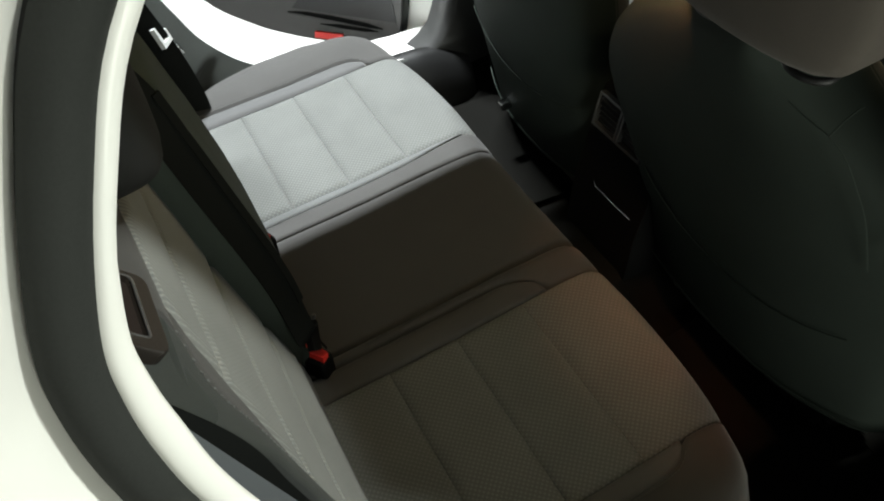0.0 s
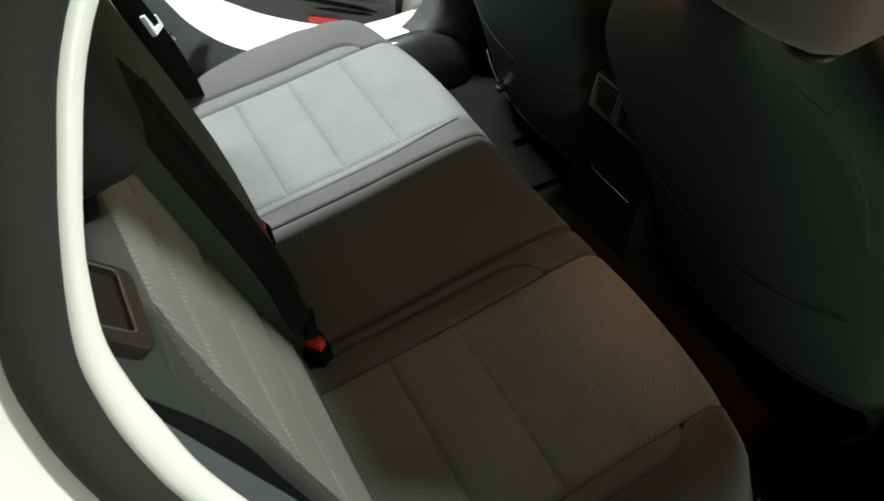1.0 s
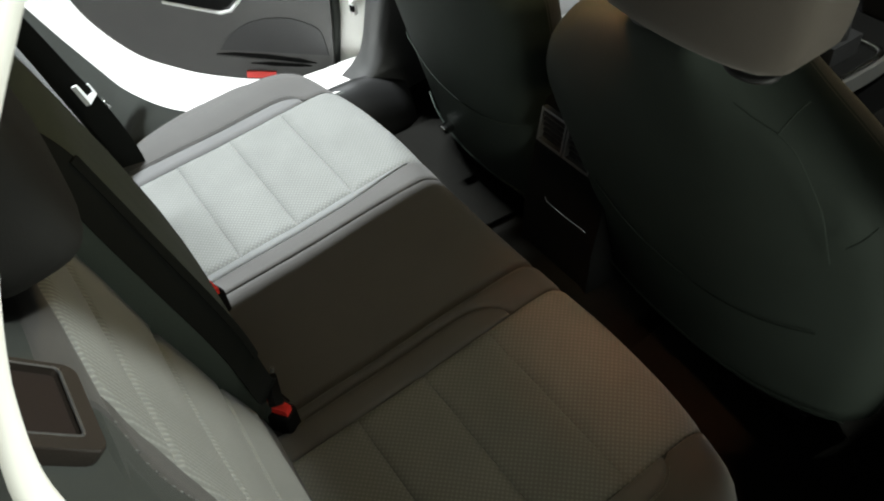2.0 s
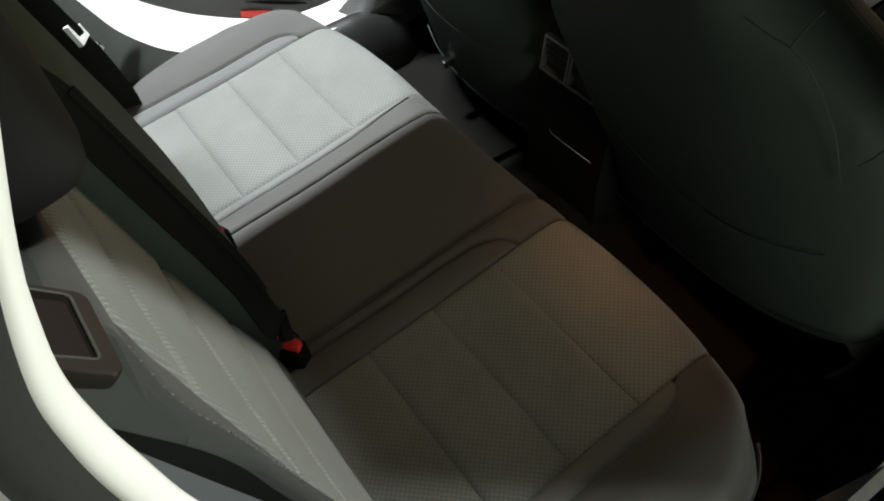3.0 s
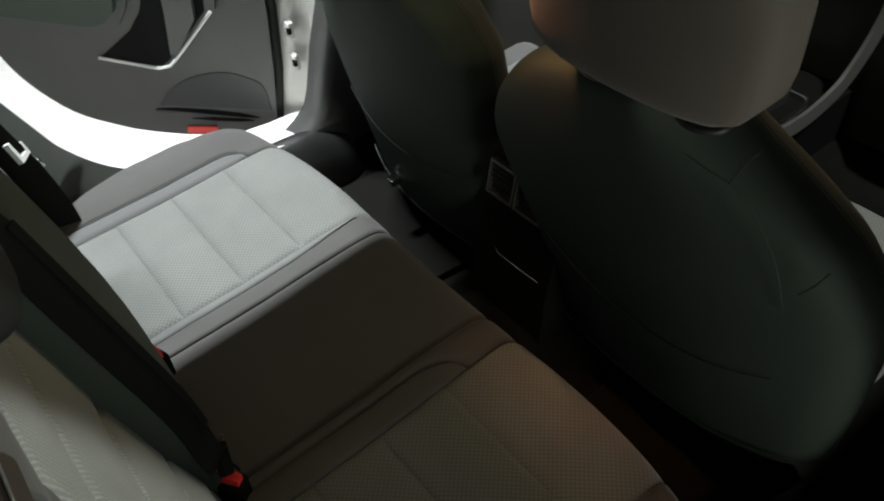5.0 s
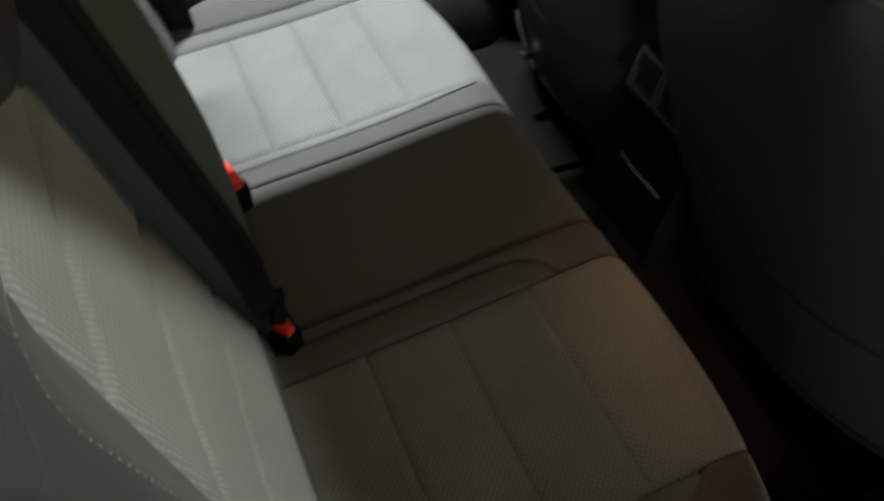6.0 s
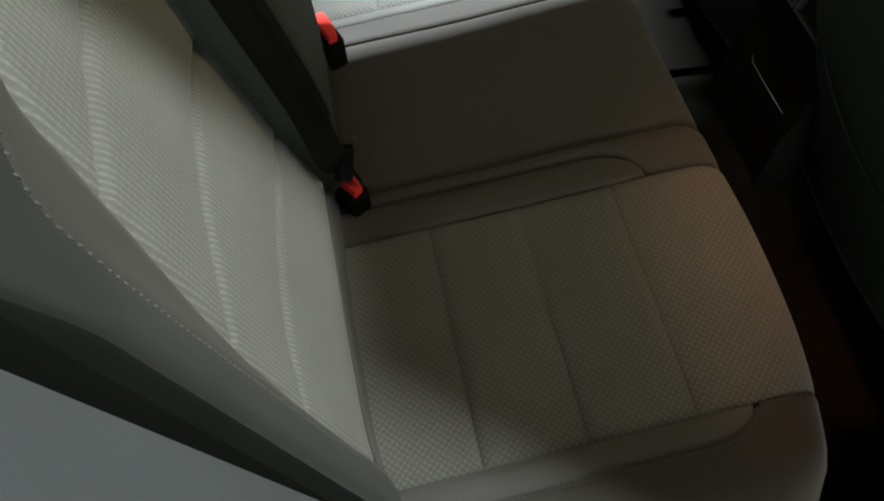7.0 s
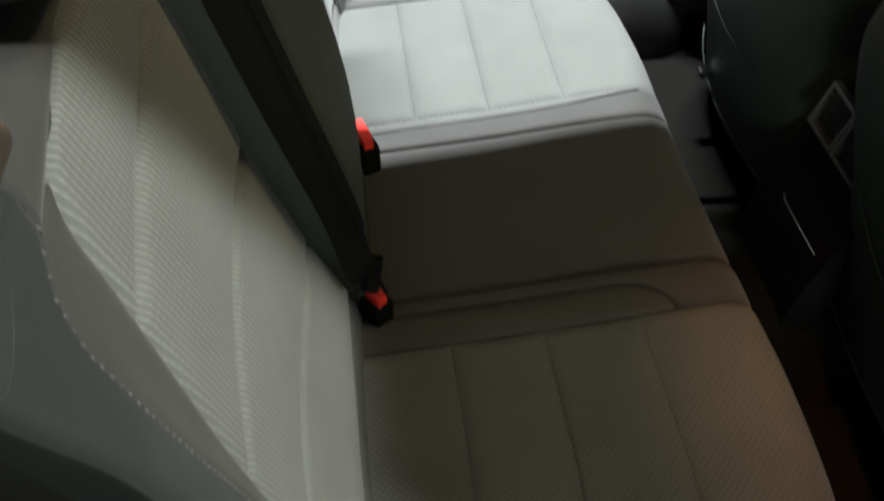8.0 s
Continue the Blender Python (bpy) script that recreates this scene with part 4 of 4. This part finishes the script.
# ---- centre console ----
console = thing("centre_console", "black centre console with air vents and chrome trim", "car console", (1.0, 0, 0.35))
side = [(0.66, 0.38), (0.668, 0.50), (0.70, 0.66), (0.715, 0.735), (0.74, 0.75), (1.12, 0.74), (1.16, 0.70), (1.20, 0.55), (1.75, 0.53), (1.75, 0.36)]
keep_place(part("console_body", prism(side, 0.20, Matrix(((1, 0, 0, 0), (0, 0, 1, -0.10), (0, 1, 0, 0), (0, 0, 0, 1)))), CONSOLE_BLACK, console, bevel=0.008))
for c in (0.034, -0.038):
    fr = keep_place(part("air_vent", box_bm((0.012, 0.008, 0.075), (0.684, c + 0.038, 0.698), (0, 12, 0)), VENT_GREY, console, "grey framed air vent"))
    bm = bmesh.new()
    for size, at in (((0.012, 0.005, 0.064), (0, 0.032, 0)), ((0.012, 0.005, 0.064), (0, -0.032, 0)), ((0.012, 0.069, 0.005), (0, 0, 0.032)), ((0.012, 0.069, 0.005), (0, 0, -0.032))):
        bmesh.ops.create_cube(bm, size=1.0, matrix=pose(0.684, c, 0.707, 0, 12) @ pose(*at) @ Matrix.Diagonal((*size, 1)))
    bm.to_mesh(fr.data)
    bm.free()
    for k in range(5):
        part("slat", box_bm((0.010, 0.059, 0.003), (0.687, c, 0.683 + 0.0118 * k), (0, -25, 0)), BLACK_PLASTIC, fr, smooth=False)
keep_place(part("pocket_lip", tube([(0.670, 0.036, 0.551), (0.6625, 0.022, 0.5525), (0.660, -0.03, 0.555), (0.659, -0.090, 0.558)], 0.0016, 8), CHROME, console, "thin chrome strip"))
loop = smooth_line([(1.385, -0.066, 0.536), (1.378, -0.01, 0.536), (1.40, 0.045, 0.536), (1.48, 0.045, 0.536), (1.57, 0.036, 0.538), (1.58, -0.02, 0.538), (1.565, -0.066, 0.538), (1.47, -0.072, 0.536), (1.385, -0.066, 0.536)], 6)[:-1]
keep_place(part("gear_surround", tube(loop, 0.009, 8, True), CHROME, console, "chrome gear lever surround"))
keep_place(part("gear_gaiter", prism([(1.43, -0.03), (1.53, -0.03), (1.53, 0.02), (1.43, 0.02)], 0.06, pose(0, 0, 0.53)), BLACK_PLASTIC, console, "black gaiter", bevel=0.012))
keep_place(part("gear_knob", tube([(1.48, -0.005, 0.58), (1.475, -0.005, 0.62), (1.47, -0.005, 0.66)], 0.019, 12), BLACK_PLASTIC, console, "black knob", bevel=0.006))
keep_place(part("side_strip", ribbon(smooth_line([(1.24, -0.106, 0.60), (1.30, -0.106, 0.566), (1.40, -0.106, 0.553), (1.50, -0.107, 0.555), (1.60, -0.108, 0.585), (1.66, -0.110, 0.645), (1.70, -0.112, 0.72), (1.72, -0.112, 0.80)], 6), (-0.3, 0.2, 1), 0.034, 0.010), SATIN, console, "satin silver edge band", bevel=0.003))
dash = prism([(1.72, 0.40), (1.70, 0.62), (1.74, 0.80), (1.72, 0.93), (1.80, 0.99), (2.3, 0.98), (2.3, 0.40)], 1.36, Matrix(((1, 0, 0, 0), (0, 0, 1, -0.68), (0, 1, 0, 0), (0, 0, 0, 1))))
tagged(part("dashboard", dash, BLACK_PLASTIC, bevel=0.02), "black dashboard ahead of the front seats", "dashboard")

# ---- rubber mats on the floor ----
for sgn in (-1, 1):
    outline = [(0.52, 0.24), (0.76, 0.22), (0.82, 0.26), (0.83, 0.60), (0.78, 0.64), (0.53, 0.645), (0.51, 0.60), (0.50, 0.28)]
    mat_ob = part("floor_mat", prism([(x, sgn * y) for x, y in outline], 0.008, pose(0, 0, 0.329)), MAT_RUBBER, bevel=0.003)
    tagged(mat_ob, "black floor mat with a raised rim on the carpet", "floor mat", group="floor mats")
    part("mat_rim", tube([(x, sgn * y, 0.335) for x, y in outline], 0.003, 6, True), MAT_RUBBER, mat_ob)

# ---- the open far door ----
HINGE = Vector((0.75, 0.83, 0))
A = radians(42)
DOOR = Matrix(((-math.cos(A), 0, -math.sin(A), HINGE.x), (math.sin(A), 0, -math.cos(A), HINGE.y), (0, 1, 0, 0), (0, 0, 0, 1)))
# DOOR takes (along from the hinge, height, towards the cabin)
door = thing("rear_door", "open white rear car door with a dark grey lining", "car door", (0.75, 0.83, 0.35))
rim_low = smooth_line([(0.125, 0.43), (0.137, 0.39), (0.175, 0.377), (0.30, 0.381), (0.396, 0.381), (0.506, 0.394), (0.581, 0.412), (0.693, 0.456), (0.782, 0.543), (0.828, 0.64), (0.855, 0.80), (0.86, 1.0)], 4)
card = [(0.09, 1.0), (0.093, 0.737), (0.108, 0.567)] + [tuple(p) for p in rim_low]
keep_place(part("door_card", prism(card, 0.03, DOOR @ pose(0, 0, -0.03)), GREY_PLASTIC, door, "dark grey moulded lining", bevel=0.008))
shell_low = [(0.0, 1.02), (0.0, 0.37), (0.02, 0.345), (0.10, 0.335)] + [(p[0] + 0.012, p[1] - 0.018) for p in rim_low[6:]]
keep_place(part("door_shell", prism(shell_low, 0.09, DOOR @ pose(0, 0, -0.125)), WHITE_PAINT, door, "white painted door shell", bevel=0.012))
keep_place(part("door_seal", tube([DOOR @ Vector((p[0] - 0.008 if k < 3 else p[0], p[1] - (0.004 if k > 3 else 0), -0.022)) for k, p in enumerate(card)], 0.013, 8), RUBBER, door, "black rubber seal"))
upper = [(0.846, 0.705), (0.802, 0.692), (0.688, 0.652), (0.547, 0.624), (0.46, 0.606), (0.394, 0.590), (0.368, 0.594), (0.350, 0.610), (0.29, 0.672), (0.214, 0.748), (0.19, 0.84), (0.185, 1.0), (0.855, 1.0)]
keep_place(part("door_panel", prism(upper, 0.030, DOOR @ pose(0, 0, -0.008)), GREY_PLASTIC, door, "raised grey upper panel", bevel=0.008))
pocket_face = [(0.538, 0.630), (0.46, 0.613), (0.385, 0.604), (0.362, 0.618), (0.30, 0.682), (0.238, 0.748), (0.225, 0.84), (0.36, 0.84), (0.40, 0.75), (0.44, 0.70)]
# black plate on the panel; the pocket's shade is its colour
keep_place(part("grab_pocket", prism(pocket_face, 0.004, DOOR @ pose(0, 0, 0.0205)), DEEP_BLACK, door, "flat black plate for the shaded grab pocket", bevel=0.001))
keep_place(part("pull_handle", prism([(0.348, 0.640), (0.325, 0.648), (0.262, 0.735), (0.25, 0.84), (0.325, 0.84), (0.332, 0.75)], 0.020, DOOR @ pose(0, 0, 0.020)), GREY_PLASTIC, door, "grey moulded pull handle", bevel=0.008))
keep_place(part("pocket_trim", tube([DOOR @ Vector(p) for p in ((0.545, 0.628, 0.024), (0.46, 0.610, 0.025), (0.395, 0.596, 0.025), (0.365, 0.602, 0.025), (0.345, 0.62, 0.025), (0.285, 0.682, 0.025), (0.222, 0.748, 0.024))], 0.0045, 8), LIGHT_PLASTIC, door, "pale grey trim edge"))
keep_place(part("armrest", prism([(0.845, 0.778), (0.763, 0.768), (0.642, 0.749), (0.55, 0.735), (0.51, 0.731), (0.475, 0.741), (0.447, 0.765), (0.43, 0.82), (0.43, 0.93), (0.85, 0.95)], 0.045, DOOR @ pose(0, 0, 0.018)), DARK_VINYL, door, "dark padded armrest", bevel=0.016))
keep_place(part("armrest_base", prism([(0.846, 0.752), (0.763, 0.745), (0.642, 0.726), (0.54, 0.708), (0.49, 0.706), (0.455, 0.722), (0.425, 0.765), (0.41, 0.82), (0.41, 0.93), (0.85, 0.95)], 0.018, DOOR @ pose(0, 0, 0.018)), GREY_PLASTIC, door, "grey moulded armrest base", bevel=0.007))
keep_place(part("speaker_cover", prism([tuple(p) for p in smooth_line([(0.44, 0.472), (0.40, 0.515), (0.33, 0.555), (0.24, 0.568), (0.17, 0.548), (0.142, 0.52), (0.135, 0.455)], 5)], 0.004, DOOR @ pose(0, 0, -0.002)), BLACK_PLASTIC, door, "black speaker cover", bevel=0.002))
for slot in (((0.455, 0.459), (0.40, 0.462), (0.31, 0.456), (0.22, 0.444), (0.175, 0.430), (0.21, 0.431), (0.31, 0.443), (0.40, 0.453)), ((0.362, 0.429), (0.30, 0.432), (0.22, 0.427), (0.190, 0.4205), (0.23, 0.418), (0.30, 0.421))):
    # no cut in the lining: a black plate stands for the slot's shade
    keep_place(part("grille_slot", prism(slot, 0.003, DOOR @ pose(0, 0, -0.0005)), DEEP_BLACK, door, "long black plate for a shaded grille slot", smooth=False))
keep_place(part("grille_bar", tube([DOOR @ Vector(p) for p in ((0.455, 0.455, 0.003), (0.31, 0.4425, 0.004), (0.21, 0.430, 0.003))], 0.0014, 6), GREY_PLASTIC, door))
keep_place(part("reflector", prism([(0.385, 0.384), (0.30, 0.383), (0.296, 0.402), (0.381, 0.404)], 0.008, DOOR @ pose(0, 0, -0.003)), RED_PLASTIC, door, "red reflector strip", bevel=0.002))
for z in (0.592, 0.68):
    brk = keep_place(part("hinge", box_bm((0.016, 0.026, 0.044), (0.722, 0.872, z)), WHITE_PAINT, door, "white painted hinge bracket", bevel=0.004))
    # black block in place of the shaded gap
    part("hinge_eye", box_bm((0.010, 0.012, 0.018), (0.7165, 0.864, z)), DEEP_BLACK, brk, "dark block for the hinge's shaded gap", bevel=0.002)
# ---- front doors, closed on both sides, added to block lamp light ----
for sgn in (-1, 1):
    shut_door = thing("front_door", "closed white front door with a dark grey lining", "car door", (1.44, sgn * 0.75, 0.42), group="closed front doors")
    across = Matrix(((1, 0, 0, 0), (0, 0, 1, min(sgn * 0.70, sgn * 0.76)), (0, 1, 0, 0), (0, 0, 0, 1)))
    keep_place(part("lining", prism([(0.93, 0.42), (1.95, 0.42), (1.95, 0.92), (0.93, 0.93)], 0.06, across), GREY_PLASTIC, shut_door, "dark grey lining", bevel=0.02))
    across = Matrix(((1, 0, 0, 0), (0, 0, 1, min(sgn * 0.765, sgn * 0.80)), (0, 1, 0, 0), (0, 0, 0, 1)))
    keep_place(part("outer_skin", prism([(0.92, 0.36), (1.96, 0.36), (1.96, 0.93), (0.92, 0.94)], 0.035, across), WHITE_PAINT, shut_door, "white painted skin", bevel=0.012))

# ---- unseen housings added at the lamps ----
for name, at, size, lab in (("ceiling_light", FAR_LAMP, (0.70, 0.30), "unseen strip light added over the far side"), ("ceiling_light", NEAR_LAMP, (0.56, 0.36), "unseen strip light added ahead of the near side")):
    lamp = thing(name, lab, "ceiling light", (at[0], at[1], at[2] + 0.03), group="ceiling lights")
    part("housing", box_bm((size[0], size[1], 0.05), (0, 0, 0.04)), LIGHT_PLASTIC, lamp, bevel=0.006)
    for x in (-0.2, 0.2):
        part("hanger", tube([(x, 0, 0.06), (x, 0, 4.0 - at[2] - 0.03)], 0.004, 6), CHROME, lamp)
# invented housing for the two fills in the headliner
dome = thing("fill_light_housing", "unseen housing added in the headliner for the warm fills", "interior light", (0.48, -0.07, 1.655))
part("housing", box_bm((0.14, 0.26, 0.012), (0, 0, -0.004)), LIGHT_PLASTIC, dome, bevel=0.003)
